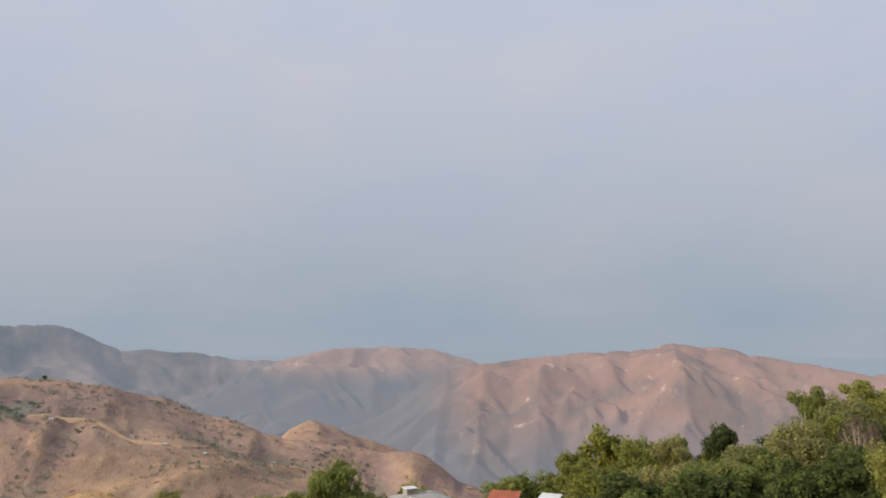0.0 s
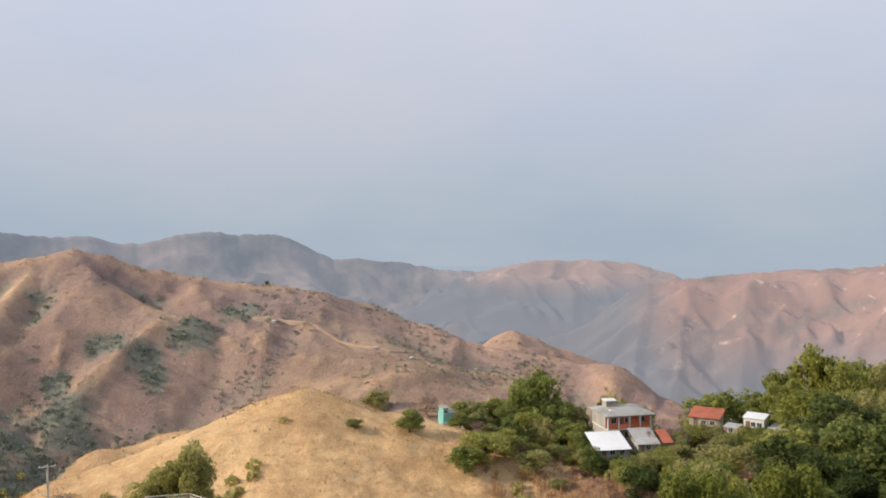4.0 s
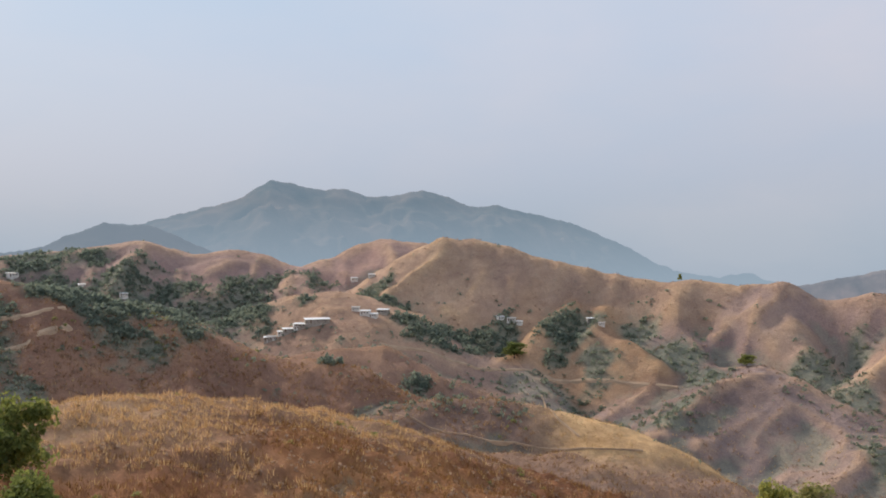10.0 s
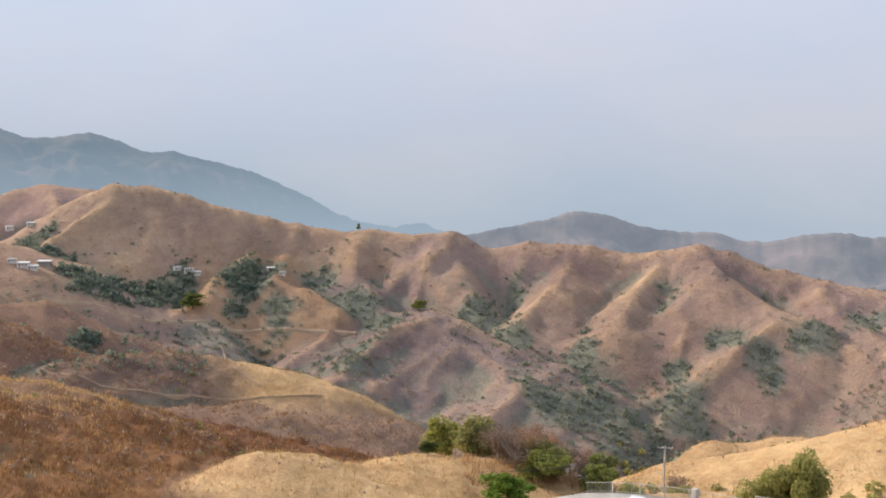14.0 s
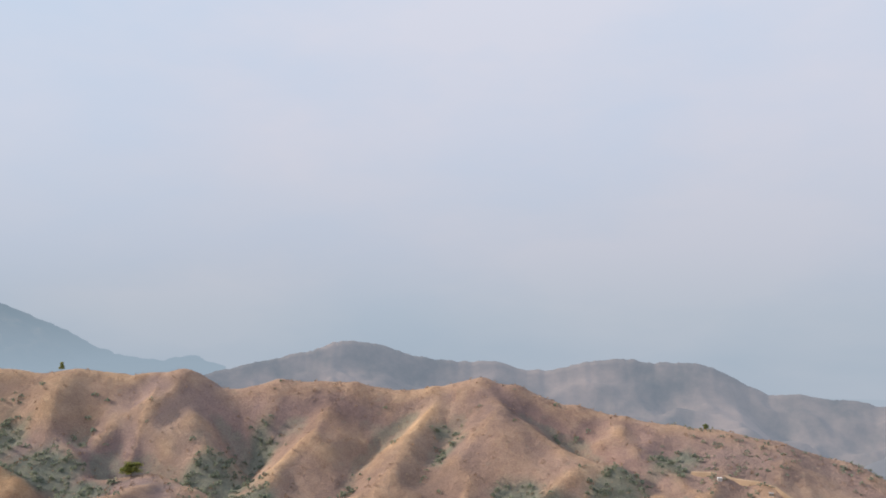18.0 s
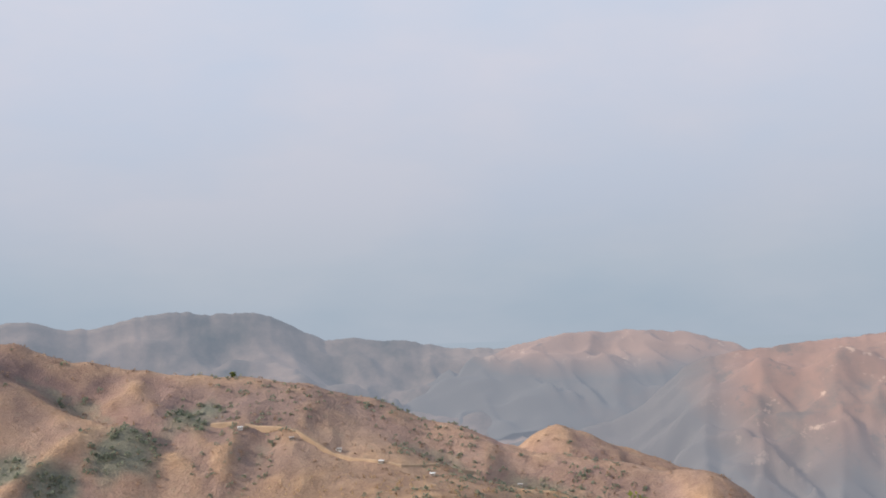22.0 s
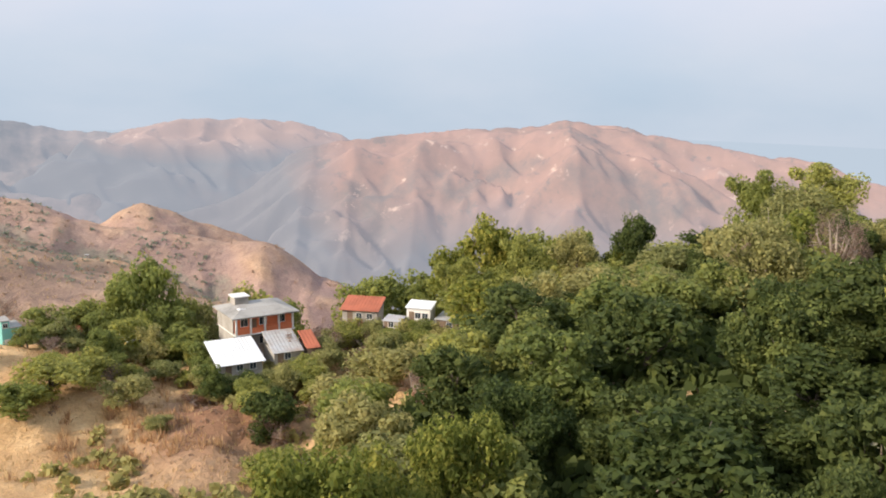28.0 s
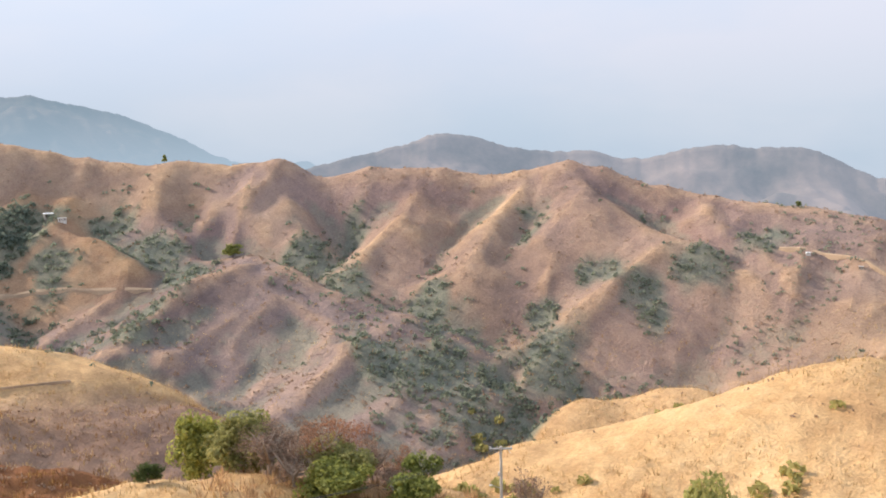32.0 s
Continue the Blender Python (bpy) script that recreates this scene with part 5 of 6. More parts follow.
GREY_TIN = plain("grey_sheet_roof", (0.42, 0.42, 0.42), 0.5, wear=0.45, scale=0.8, dirt=(0.3, 0.22, 0.16))
RED_TILE = plain("red_roof", (0.42, 0.12, 0.06), 0.8, wear=0.4, scale=1.0)
TEAL = plain("teal_wall_paint", (0.20, 0.50, 0.45), 0.75, wear=0.25, scale=1.0)
DARK = plain("dark_opening", (0.03, 0.03, 0.03), 0.6, wear=0.2)
GLASS = plain("window_glass", (0.05, 0.06, 0.07), 0.08, wear=0.1, bump=0.0)
WOOD = plain("weathered_wood", (0.22, 0.15, 0.10), 0.85, wear=0.4, scale=3)
YELLOW = plain("ochre_wall_paint", (0.62, 0.42, 0.12), 0.8, wear=0.3, scale=1.0)


def ribbed_roof(x0, x1, y0, y1, z_low, z_high, thick=0.06, rib=0.5):
    """A sheet roof that rises along y, with raised ribs."""
    bm = bmesh.new()
    n = max(2, int((x1 - x0) / rib))
    top, under = [], []
    for i in range(2 * n + 1):
        x = x0 + (x1 - x0) * i / (2 * n)
        lift = 0.05 if i % 2 else 0.0
        top.append((bm.verts.new((x, y0, z_low + lift)), bm.verts.new((x, y1, z_high + lift))))
        under.append((bm.verts.new((x, y0, z_low - thick)), bm.verts.new((x, y1, z_high - thick))))
    for a, b, c, d in zip(top, top[1:], under, under[1:]):
        bm.faces.new((a[0], b[0], b[1], a[1]))
        bm.faces.new((c[0], c[1], d[1], d[0]))
        bm.faces.new((a[0], c[0], d[0], b[0]))
        bm.faces.new((a[1], b[1], d[1], c[1]))
    for a, c in ((top[0], under[0]), (top[-1], under[-1])):
        bm.faces.new((a[0], a[1], c[1], c[0]))
    bmesh.ops.recalc_face_normals(bm, faces=bm.faces)
    return bm


def window(parent, x, z, w, h, y, frame_mat):
    """A window set into a wall that faces -y."""
    bm = bmesh.new()
    for q in ((x - w / 2 - 0.06, x - w / 2, z, z + h), (x + w / 2, x + w / 2 + 0.06, z, z + h), (x - w / 2 - 0.06, x + w / 2 + 0.06, z + h, z + h + 0.07), (x - w / 2 - 0.1, x + w / 2 + 0.1, z - 0.08, z),
              (x - 0.02, x + 0.02, z, z + h)):
        box(bm, q[0], q[1], y - 0.06, y - 0.003, q[2], q[3])
    f = part("window", bm, frame_mat, parent)
    part("pane", boxed(x - w / 2, x + w / 2, y - 0.03, y - 0.004, z, z + h), GLASS, f)


def simple_house(name, m, w, d, h, wall, roof_mat, label, slope=0.12, openings=2, drop=2.5):
    """A one-storey house with a sheet roof that falls to the front."""
    t = thing(name, m, label, "house", "houses of the village")
    wall_bm = bmesh.new()
    box(wall_bm, -w / 2, w / 2, -d / 2, d / 2, -drop, h)
    part("wall", wall_bm, wall, t)
    part("roof", ribbed_roof(-w / 2 - min(0.5, w * 0.06), w / 2 + min(0.5, w * 0.06), -d / 2 - min(0.7, w * 0.08), d / 2 + min(0.4, w * 0.05), h - 0.02 + 0.08, h + 0.1 + slope * d), roof_mat, t)
    gable = bmesh.new()
    box(gable, -w / 2 + 0.01, w / 2 - 0.01, d / 2 - 0.2, d / 2 - 0.01, h - 0.1, h + 0.04 + slope * d * 0.9)
    part("rear_wall_top", gable, wall, t)
    part("door", boxed(-w * 0.28 - 0.45, -w * 0.28 + 0.45, -d / 2 - 0.04, -d / 2 - 0.003, 0, 2.0), WOOD, t)
    for i in range(openings):
        window(t, -w * 0.02 + i * w * 0.3, 0.95, 0.9, 0.9, -d / 2, WHITE)
    return t


def turn_to(az, spin, x, y, z):
    """A pose whose front (-y) looks towards the lookout, spun by some degrees."""
    return Matrix.LocRotScale((x, y, z), Euler((0, 0, radians(az + spin))), None)


def big_house():
    """Two storeys, orange and white, with a gallery of columns, a grey slab roof and a tank room on top."""
    x, y, _ = bearing(1.35, 0, 186)
    z = math.tan(radians(-12.85)) * 186 - 5.6
    t = thing("house", turn_to(1.35, 24, x, y, z), "two-storey orange and white house with a columned gallery and grey roof", "house", "houses of the village")
    w, d = 9.4, 7.6
    part("lower_wall", boxed(-w / 2, w / 2, -d / 2 + 0.9, d / 2, -3, 2.7), BLOCK, t)
    part("upper_wall", boxed(-w / 2, w / 2, -d / 2 + 0.9, d / 2, 2.9, 5.5), ORANGE, t)
    part("floor_slab", boxed(-w / 2 - 0.15, w / 2 + 0.15, -d / 2 - 0.2, d / 2 + 0.02, 2.703, 2.897), WHITE, t)
    part("side_wall", boxed(-w / 2 - 0.12, -w / 2 - 0.004, -d / 2 + 0.8, d / 2 + 0.1, 2.9, 5.5), BLOCK, t, "unpainted grey side wall")
    # hipped slab roof with a wide overhang
    bm = bmesh.new()
    ring = lambda o, zz: [bm.verts.new((sx * (w / 2 + o), sy * (d / 2 + o), zz)) for sx, sy in ((-1, -1), (1, -1), (1, 1), (-1, 1))]
    low, edge, top = ring(0.7, 5.503), ring(0.7, 5.7), ring(-1.7, 6.5)
    for p, q in ((low, edge), (edge, top)):
        for i in range(4):
            bm.faces.new((p[i], p[(i + 1) % 4], q[(i + 1) % 4], q[i]))
    bm.faces.new(top)
    bm.faces.new(low[::-1])
    roof = part("roof", bm, CONCRETE, t)
    part("tank_room", boxed(-3.2, -1.0, 0.4, 2.6, 6.1, 7.6), BLOCK, roof)
    part("tank_room_roof", boxed(-3.4, -0.8, 0.2, 2.8, 7.603, 7.75), WHITE, roof)
    part("skylight_cover", boxed(-3.6, -2.4, -2.4, -1.5, 5.9, 6.45), WHITE_TIN, roof)
    for i in range(5):
        cx = -w / 2 + 0.15 + i * (w - 0.3) / 4
        part("column", boxed(cx - 0.14, cx + 0.14, -d / 2 - 0.1, -d / 2 + 0.18, 2.9, 5.5, bevel=0.02), WHITE, t)
        part("lower_column", boxed(cx - 0.14, cx + 0.14, -d / 2 - 0.1, -d / 2 + 0.18, -2, 2.7, bevel=0.02), YELLOW, t)
    for i in range(4):
        x0 = -w / 2 + 0.3 + i * (w - 0.3) / 4
        part("parapet", boxed(x0, x0 + (w - 0.3) / 4 - 0.3, -d / 2 - 0.02, -d / 2 + 0.1, 2.9, 3.75), ORANGE, t)
    for i in range(3):
        window(t, -3.0 + i * 3.0, 3.9, 1.1, 1.1, -d / 2 + 0.9, WHITE)
        window(t, -3.0 + i * 3.0, 0.9, 1.2, 1.1, -d / 2 + 0.9, WHITE)
    part("door", boxed(-1.9, -1.0, -d / 2 + 0.85, -d / 2 + 0.897, 2.9, 4.9), WOOD, t)


big_house()


def roofed(name, az, el, d, w, dep, h, wall, roof, label, spin=0, slope=0.12, openings=2):
    """A low house whose eaves lie at the given bearing, rise and distance."""
    x, y, z = bearing(az, el, d)
    return simple_house(name, turn_to(az, spin, x, y, z - h), w, dep, h, wall, roof, label, slope, openings, drop=3.5)


roofed("shed", 2.2, -14.95, 176, 6.4, 6.0, 2.0, BLOCK, WHITE_TIN, "low block shed with a bright white sheet roof", 20, 0.3)
roofed("shed", -0.0, -14.55, 179, 4.2, 5.6, 2.0, BLOCK, GREY_TIN, "low shed with a patched grey sheet roof", 20, 0.3, 1)
roofed("shed", -1.25, -14.45, 180, 2.0, 4.6, 2.0, WOOD, RED_TILE, "small lean-to with a rusty red roof", 20, 0.3, 0)
roofed("house", -3.75, -12.85, 192, 5.8, 5.0, 2.3, BLOCK, RED_TILE, "small house with a red tiled roof among trees", -12, 0.2)
roofed("house", -6.6, -12.75, 189, 3.9, 3.4, 2.6, WHITE, WHITE_TIN, "white cube house with a white sheet roof", -14, 0.1)
roofed("shed", -5.3, -13.4, 187, 2.8, 2.6, 1.9, BLOCK, GREY_TIN, "low grey shed with a sheet roof", -20, 0.1, 1)
roofed("shed", -8.2, -13.3, 188, 4.6, 3.4, 2.2, WOOD, GREY_TIN, "dark lean-to with worn sheet roofs", -20, 0.1, 1)
roofed("house", 7.1, -14.0, 189, 3.9, 4.6, 2.1, YELLOW, WHITE_TIN, "small ochre house with a white sheet roof", 30, 0.3)
roofed("shed", 9.9, -13.6, 192, 2.6, 2.6, 2.2, WOOD, RED_TILE, "tiny brown wooden shack on the slope", 15, 0.12, 0)
roofed("house", -16.75, -9.0, 199, 2.9, 2.6, 2.4, WHITE, CONCRETE, "white house top with a flat roof between trees", 5, 0.02, 1)
roofed("shed", 41.0, -17.25, 152, 3.0, 2.6, 1.9, WOOD, WHITE_TIN, "low hut with a white sheet roof in dry scrub", 20, 0.08, 0)


def teal_hut():
    x, y, z = bearing(12.35, -14.35, 187)
    z = height(x, y) - 0.2
    t = thing("house", turn_to(12.35, 18, x, y, z), "narrow teal-painted house with a flat grey roof", "house", "houses of the village")
    part("wall", boxed(-1.35, 1.25, -1.8, 1.8, -2.5, 3.6), TEAL, t)
    part("tower", boxed(-1.35, -0.3, -1.79, 1.0, 3.603, 4.7), TEAL, t)
    part("roof", boxed(-0.29, 1.4, -2.0, 2.0, 3.603, 3.75), CONCRETE, t)
    part("tower_roof", boxed(-1.5, -0.15, -1.95, 1.15, 4.703, 4.85), CONCRETE, t)
    window(t, 0.6, 1.6, 0.8, 1.0, -1.8, WHITE)
    window(t, -0.85, 3.75, 0.6, 0.6, -1.79, WHITE)
    part("door", boxed(-1.1, -0.3, -1.84, -1.803, 0, 2.0), WHITE, t)


teal_hut()


def water_tank():
    x, y, z = bearing(-17.2, -8.3, 199)
    t = thing("water_tank", Matrix.Translation((x, y, z - 0.9)), "white round water tank on a house roof", "water tank")
    bm = bmesh.new()
    rod(bm, (0, 0, 0), (0, 0, 1.0), 0.55, 0.55, 18)
    rod(bm, (0, 0, 1.0), (0, 0, 1.25), 0.55, 0.22, 18)
    part("body", bm, WHITE, t)
    part("lid", rod(bmesh.new(), (0, 0, 1.25), (0, 0, 1.33), 0.24, 0.24, 14), CONCRETE, t)
    x, y, z = bearing(-16.6, -8.3, 199)
    a = thing("antenna", Matrix.Translation((x, y, z - 0.9)), "thin metal aerial on a house roof", "antenna")
    part("mast", rod(bmesh.new(), (0, 0, 0), (0, 0, 2.6), 0.03), CONCRETE, a)
    for i in range(3):
        part("crossbar", rod(bmesh.new(), (-0.6, 0, 1.7 + i * 0.35), (0.6, 0, 1.7 + i * 0.35), 0.02), CONCRETE, a)


water_tank()

# far houses on the hills: bearing and rise of the foot, width
FAR_HOUSES = [
    (75.4, -4.6, 3.1), (74.9, -4.75, 2.7), (74.3, -4.5, 3.4), (76.0, -4.3, 2.4), (81.2, -6.05, 2.7), (80.6, -5.9, 2.4), (79.6, -5.5, 2.7), (66.2, -5.05, 2.7), (66.9, -4.9, 2.4),
    (65.7, -5.2, 2.0), (95.9, -2.1, 4.1), (92.2, -2.75, 2.7), (89.9, -3.4, 3.1), (76.1, -2.6, 2.7), (75.0, -2.2, 2.4), (61.3, -5.0, 2.4), (60.6, -5.1, 2.0), (23.2, -7.4, 1.0), (20.9, -8.1, 1.0),
    (18.8, -8.7, 1.1), (16.9, -9.3, 1.0), (14.6, -9.9, 1.0), (10.5, -10.6, 1.0)]
far_rng = random.Random(8)
for az, el, wide in FAR_HOUSES:
    hx, hy, hz = foot(az, el, 196)
    size = wide / 7.0
    simple_house("far_house", turn_to(az, far_rng.uniform(-25, 25), hx, hy, hz + 0.1) @ Matrix.Scale(size, 4), 7.0, 4.6, 2.5, far_rng.choice((WHITE, WHITE, BLOCK)),
                 far_rng.choice((WHITE_TIN, GREY_TIN, WHITE_TIN)), "small pale house with a sheet roof on the hillside", 0.1, 2)

for az, el, wide, deep, tall, spin in ((78.4, -5.1, 7.4, 2.6, 1.1, 8), (79.4, -5.45, 4.0, 2.2, 1.0, -14), (80.2, -5.65, 3.2, 2.0, 0.9, 10), (81.4, -6.25, 2.6, 1.8, 0.9, -8)):
    hx, hy, hz = foot(az, el, 230)
    simple_house("far_hall", turn_to(az, spin, hx, hy, hz + 0.3) @ Matrix.Scale(0.5, 4), wide * 2, deep * 2, tall * 2, BLOCK, WHITE_TIN, "long low building with a white sheet roof on the far hillside", 0.12, 2, 3.0)

# ---- the car park below the lookout ----
PARK = -29.2
PAVING = plain("pale_worn_concrete", (0.52, 0.48, 0.43), 0.9, wear=0.5, scale=0.5, bump=0.3, dirt=(0.30, 0.26, 0.22))
DECK = plain("dark_worn_concrete", (0.24, 0.20, 0.17), 0.9, wear=0.5, scale=0.5, bump=0.3, dirt=(0.14, 0.12, 0.10))
RAIL = plain("cream_painted_steel", (0.66, 0.60, 0.50), 0.6, wear=0.25, scale=4)


def slab(name, outline, top, thick, material, label, category):
    bm = bmesh.new()
    a = [bm.verts.new((x, y, top)) for x, y in outline]
    b = [bm.verts.new((x, y, top - thick)) for x, y in outline]
    bm.faces.new(a)
    bm.faces.new(b[::-1])
    for i in range(len(a)):
        j = (i + 1) % len(a)
        bm.faces.new((a[i], b[i], b[j], a[j]))
    bmesh.ops.recalc_face_normals(bm, faces=bm.faces)
    mesh = bpy.data.meshes.new(name)
    bm.to_mesh(mesh)
    bm.free()
    mesh.materials.append(material)
    return tagged(new(name, mesh), label, category, kind="structure")


ARC = [(-46.0, 76.3), (-48.0, 76.1), (-50.0, 75.4), (-52.0, 74.5), (-54.0, 73.4), (-56.0, 72.0), (-58.0, 70.2), (-59.6, 68.0)]
slab("pavement_lower", [(-42.2, 74.0), (-44.6, 76.0)] + ARC + [(-60.5, 64), (-54, 58), (-48, 60)], PARK - 0.25, 6, PAVING, "pale worn concrete of the car park", "pavement")
slab("pavement_deck", [(-42.56, 79.0), (-46.4, 77.2), (-46.2, 75.6), (-53.2, 68.2), (-49, 61), (-33, 70), (-31, 73.2), (-36.85, 76.1)], PARK, 7, DECK, "dark worn concrete deck of the car park", "pavement")


def picket_fence():
    """A balustrade of thin steel bars between posts, round the curved edge."""
    t = thing("fence", Matrix.Translation((0, 0, PARK - 0.25)), "cream steel picket fence round the car park edge", "fence")
    for (ax, ay), (bx, by) in zip(ARC, ARC[1:]):
        a, b = Vector((ax, ay, 0)), Vector((bx, by, 0))
        part("post", boxed(ax - 0.05, ax + 0.05, ay - 0.05, ay + 0.05, 0, 1.12), RAIL, t)
        bm = rod(bmesh.new(), a + Vector((0, 0, 1.05)), b + Vector((0, 0, 1.05)), 0.035, None, 6)
        part("rail", bm, RAIL, t)
        part("rail", rod(bmesh.new(), a + Vector((0, 0, 0.15)), b + Vector((0, 0, 0.15)), 0.025, None, 6), RAIL, t)
        n = int((b - a).length / 0.2)
        for i in range(1, n):
            p = a.lerp(b, i / n)
            part("picket", rod(bmesh.new(), p + Vector((0, 0, 0.16)), p + Vector((0, 0, 1.03)), 0.018, None, 4), RAIL, t)


picket_fence()


def pipe_fence():
    """Steel posts with three pipes along the deck."""
    t = thing("fence", Matrix.Translation((0, 0, PARK)), "cream steel pipe railing round the deck", "fence")
    line = [(-46.3, 77.0), (-44.45, 77.95), (-42.6, 78.85), (-40.7, 77.9), (-38.8, 76.95), (-36.9, 76.0), (-35, 75.0), (-33, 74.1), (-31.2, 73.1)]
    for x, y in line:
        part("post", rod(bmesh.new(), (x, y, 0), (x, y, 1.15), 0.05, None, 8), RAIL, t)
    for (ax, ay), (bx, by) in zip(line, line[1:]):
        for z in (0.3, 0.58, 0.86, 1.15):
            part("rail", rod(bmesh.new(), (ax, ay, z), (bx, by, z), 0.032 if z < 1 else 0.045, None, 6), RAIL, t)


pipe_fence()


def block(x, y, w, h, label):
    t = thing("concrete_block", Matrix.Translation((x, y, PARK - 0.25)), label, "block")
    part("body", boxed(-w / 2, w / 2, -w / 2, w / 2, 0, h, bevel=0.04), PAVING, t)


block(-51.35, 74.55, 0.6, 1.3, "short pale concrete pillar in the fence")
block(-45.2, 76.6, 0.7, 0.55, "low pale concrete block by the railing")
POST = plain("pale_pole_concrete", (0.62, 0.56, 0.50), 0.85, wear=0.3, scale=2)
STEEL = plain("galvanised_steel", (0.55, 0.55, 0.55), 0.45, metal=0.7, wear=0.3, scale=4)
CABLE = plain("black_cable", (0.05, 0.05, 0.05), 0.6, wear=0.1)


def utility_pole(x, y, z, tall, spin, label, lamp=True):
    t = thing("utility_pole", pose(x, y, z, 0, 0, spin), label, "utility pole", "utility poles")
    part("shaft", rod(bmesh.new(), (0, 0, -0.5), (0, 0, tall), 0.2, 0.13, 14), POST, t)
    part("crossarm", boxed(-1.15, 1.15, -0.06, 0.06, tall - 0.35, tall - 0.22), STEEL, t)
    part("second_crossarm", boxed(-1.15, 1.15, 0.13, 0.22, tall - 0.35, tall - 0.22), STEEL, t)
    for i, ix in enumerate((-1.05, -0.35, 1.05)):
        part("insulator", rod(bmesh.new(), (ix, 0, tall - 0.22), (ix, 0, tall + 0.02), 0.06, 0.04, 8), WHITE, t)
    part("brace", rod(bmesh.new(), (-0.7, 0, tall - 0.35), (-0.08, 0, tall - 0.85), 0.025), STEEL, t)
    part("fuse", rod(bmesh.new(), (0.8, -0.05, tall - 0.4), (0.95, -0.15, tall - 0.7), 0.04), STEEL, t)
    for k in range(4):
        part("band", rod(bmesh.new(), (0, 0, tall - 2.4 - k * 0.25), (0, 0, tall - 2.36 - k * 0.25), 0.16, 0.16, 12), STEEL, t)
    part("meter_box", boxed(-0.3, -0.1, -0.16, 0.1, tall - 3.1, tall - 2.7, bevel=0.02), WHITE, t)
    if lamp:
        arm = part("lamp_arm", rod(bmesh.new(), (-0.1, 0, tall - 4.4), (-0.95, 0, tall - 4.1), 0.03), STEEL, t)
        part("lamp_head", boxed(-1.25, -0.9, -0.08, 0.08, tall - 4.15, tall - 4.03, bevel=0.02), WHITE, arm)


def tube(line, r):
    """A thin tube of one piece along a line of points."""
    bm = bmesh.new()
    along = (line[-1] - line[0]).normalized()
    side = along.cross(Vector((0, 0, 1))).normalized()
    up = side.cross(along)
    rings = [[bm.verts.new(p + side * r * math.cos(a) + up * r * math.sin(a)) for a in (0, 1.257, 2.513, 3.77, 5.027)] for p in line]
    for p, q in zip(rings, rings[1:]):
        for i in range(5):
            bm.faces.new((p[i], p[(i + 1) % 5], q[(i + 1) % 5], q[i]))
    return bm


first = (-82.6, 111.9, -37.2)
utility_pole(first[0], first[1], height(first[0], first[1]), first[2] - height(first[0], first[1]), 44, "pale concrete utility pole with a steel crossarm")
second = bearing(53.6, -17.0, 131)
utility_pole(second[0], second[1], height(second[0], second[1]), second[2] - height(second[0], second[1]) + 0.4, 70, "pale utility pole standing on the grassy hill", False)
for k, ox in enumerate((-0.7, 0.0, 0.7)):
    a, b = Vector((first[0] + ox * 0.7, first[1] + ox * 0.7, first[2] - 0.25)), Vector((second[0] + ox * 0.4, second[1] + ox, second[2] + 0.25))
    sag = [a.lerp(b, i / 14) - Vector((0, 0, 2.0 * 4 * (i / 14) * (1 - i / 14))) for i in range(15)]
    w = thing("power_line", Matrix(), "thin dark power line hung between poles", "cable", "power lines")
    part("wire", tube(sag, 0.018), CABLE, w)

PAINT_BLACK = plain("black_car_paint", (0.025, 0.025, 0.03), 0.25, wear=0.15, scale=2, bump=0.0)
PAINT_WHITE = plain("white_car_paint", (0.75, 0.76, 0.78), 0.25, wear=0.08, scale=2, bump=0.0)
RUBBER = plain("tyre_rubber", (0.02, 0.02, 0.02), 0.85, wear=0.2)
CAR_GLASS = plain("dark_car_glass", (0.03, 0.035, 0.04), 0.05, wear=0.05, bump=0.0)
CHROME = plain("steel_rim", (0.6, 0.6, 0.62), 0.3, metal=0.9, wear=0.1)
LAMP_RED = plain("red_lamp_glass", (0.45, 0.02, 0.02), 0.2, wear=0.05, bump=0.0)


def hull(rows):
    """A body from cross-sections along y: (y, half width, z low, z high, half width at the top)."""
    bm = bmesh.new()
    rings = []
    for y, w, z0, z1, tw in rows:
        rings.append([bm.verts.new(p) for p in ((-w, y, z0), (w, y, z0), (w * 1.02, y, (z0 + z1) / 2), (tw, y, z1), (-tw, y, z1), (-w * 1.02, y, (z0 + z1) / 2))])
    for p, q in zip(rings, rings[1:]):
        for i in range(6):
            bm.faces.new((p[i], p[(i + 1) % 6], q[(i + 1) % 6], q[i]))
    bm.faces.new(rings[0][::-1])
    bm.faces.new(rings[-1])
    bmesh.ops.recalc_face_normals(bm, faces=bm.faces)
    bmesh.ops.bevel(bm, geom=[e for e in bm.edges if e.calc_face_angle(0) > 0.5], offset=0.05, segments=2, affect="EDGES")
    return bm


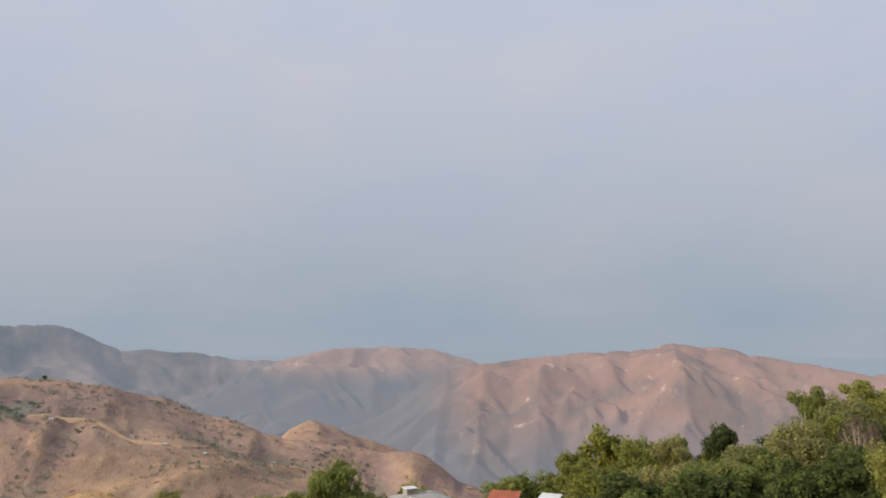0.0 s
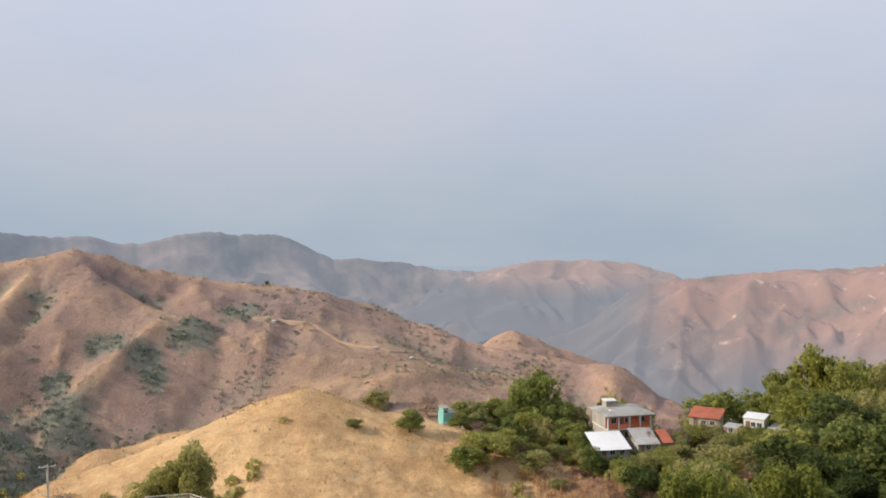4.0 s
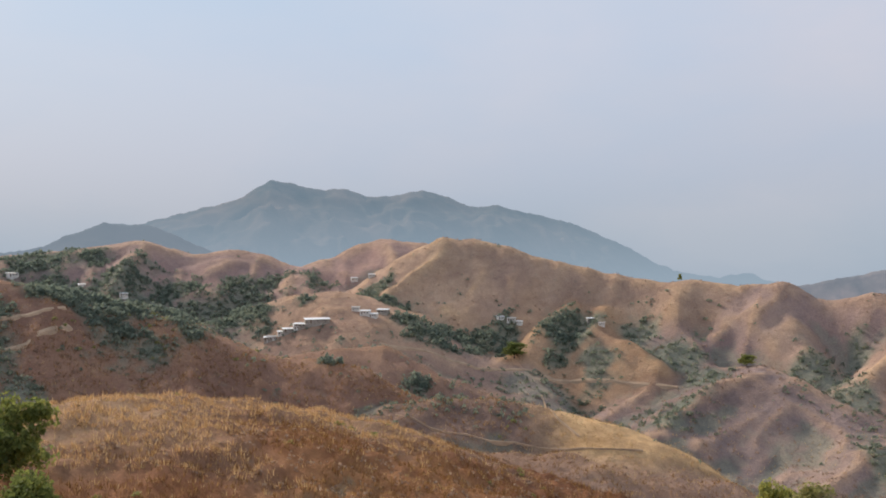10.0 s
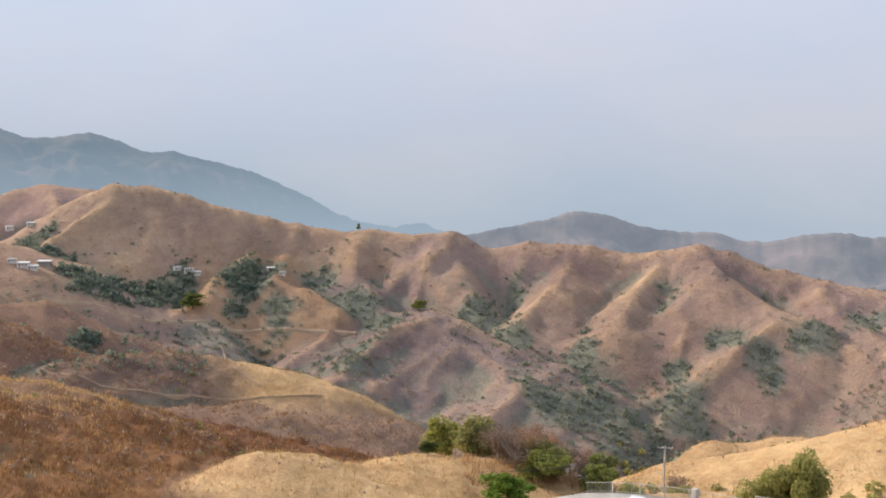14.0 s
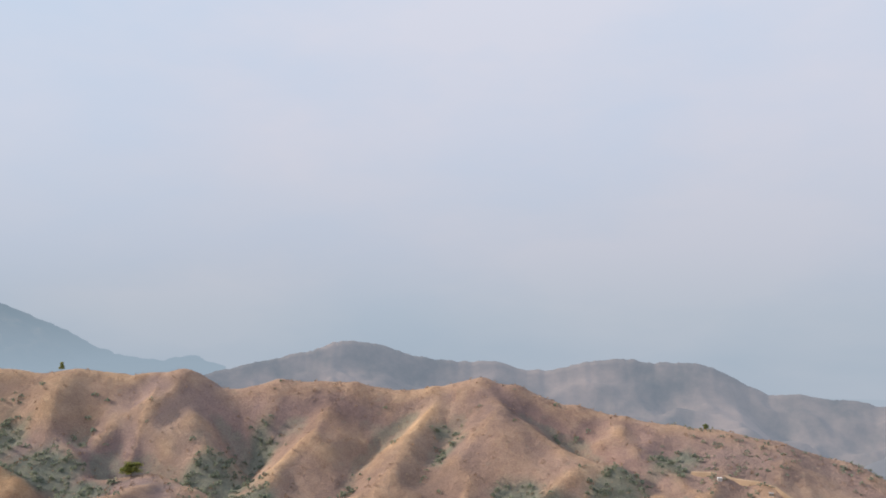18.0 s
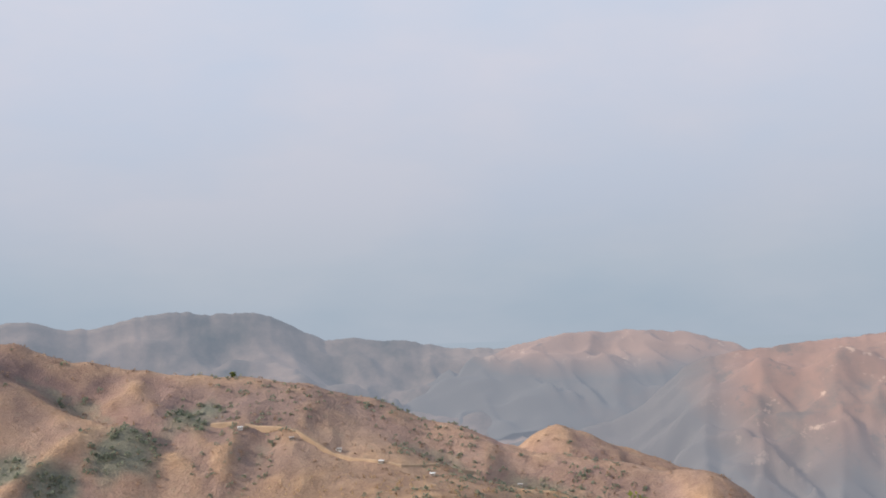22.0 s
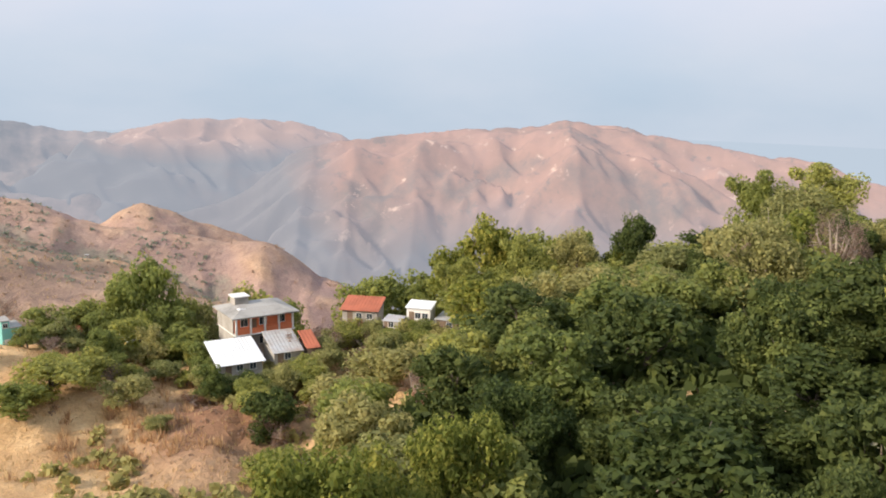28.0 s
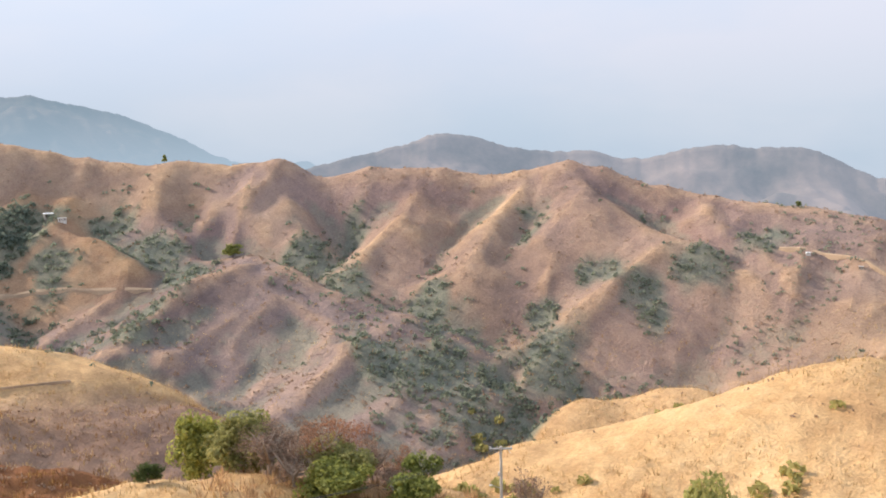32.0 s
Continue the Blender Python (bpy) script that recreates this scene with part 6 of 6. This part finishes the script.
def pickup(m, paint, label, rack):
    """A double-cab pickup; its tail looks towards -y."""
    t = thing("pickup_truck", m, label, "pickup truck", "parked pickups")
    body = part("body", hull([(-2.55, 0.84, 0.5, 1.05, 0.82), (-2.5, 0.88, 0.42, 1.1, 0.86), (0.6, 0.9, 0.4, 1.1, 0.87), (2.2, 0.88, 0.4, 1.08, 0.84), (2.6, 0.8, 0.45, 0.95, 0.74)]), paint, t)
    part("cab", hull([(-0.75, 0.84, 1.08, 1.12, 0.8), (-0.6, 0.83, 1.08, 1.72, 0.66), (0.7, 0.83, 1.08, 1.76, 0.66), (1.5, 0.8, 1.08, 1.12, 0.74)]), paint, t)
    part("rear_window", boxed(-0.62, 0.62, -0.72, -0.66, 1.2, 1.6), CAR_GLASS, t)
    for sx in (-1, 1):
        part("side_window", boxed(min(sx * 0.73, sx * 0.85), max(sx * 0.73, sx * 0.85), -0.45, 0.85, 1.2, 1.6, bevel=0.02), CAR_GLASS, t)
        part("tail_lamp", boxed(min(sx * 0.72, sx * 0.88), max(sx * 0.72, sx * 0.88), -2.585, -2.5, 0.75, 1.05), LAMP_RED, t)
        part("mirror", boxed(min(sx * 0.9, sx * 1.1), max(sx * 0.9, sx * 1.1), 0.95, 1.08, 1.15, 1.35, bevel=0.03), paint, t)
        for y in (-1.55, 1.6):
            wheel = part("wheel", rod(bmesh.new(), (sx * 0.68, y, 0.36), (sx * 0.92, y, 0.36), 0.36, None, 20), RUBBER, t)
            part("rim", rod(bmesh.new(), (sx * 0.921, y, 0.36), (sx * 0.935, y, 0.36), 0.22, 0.18, 16), CHROME, wheel)
    part("windscreen", boxed(-0.6, 0.6, 1.02, 1.08, 1.2, 1.5), CAR_GLASS, t)
    part("bumper", boxed(-0.85, 0.85, -2.72, -2.58, 0.45, 0.62, bevel=0.03), CHROME if not rack else paint, t)
    part("bed_floor", boxed(-0.75, 0.75, -2.4, -0.8, 1.103, 1.12), DARK, t)
    if rack:
        # roll cage and roof bars, and a row of white marks on the cover behind the cab
        for y in (-2.3, -1.5, -0.8):
            for sx in (-1, 1):
                part("cage_post", rod(bmesh.new(), (sx * 0.78, y, 1.1), (sx * 0.72, y, 1.85), 0.03), RUBBER, t)
            part("cage_hoop", rod(bmesh.new(), (-0.72, y, 1.85), (0.72, y, 1.85), 0.03), RUBBER, t)
        for sx in (-1, 0, 1):
            part("roof_bar", rod(bmesh.new(), (sx * 0.5, -2.35, 1.87), (sx * 0.5, 0.6, 1.87), 0.025), STEEL, t)
        cover = part("tail_cover", boxed(-0.8, 0.8, -2.66, -2.60, 0.7, 1.5, bevel=0.02), PAINT_BLACK, t)
        for i in range(5):
            part("mark", boxed(-0.55 + i * 0.23, -0.39 + i * 0.23, -2.672, -2.664, 1.14, 1.36), WHITE, cover, "white painted bar")
        part("light_bar", boxed(-0.5, 0.5, 0.05, 0.3, 1.78, 1.9, bevel=0.03), CAR_GLASS, t)


pickup(pose(-45.3, 70.1, PARK + 0.0, 0, 0, 66), PAINT_BLACK, "black pickup with a roll cage parked on the deck", True)
pickup(pose(-52.2, 66.6, PARK - 0.25, 0, 0, 20), PAINT_WHITE, "white pickup parked on pale concrete", False)
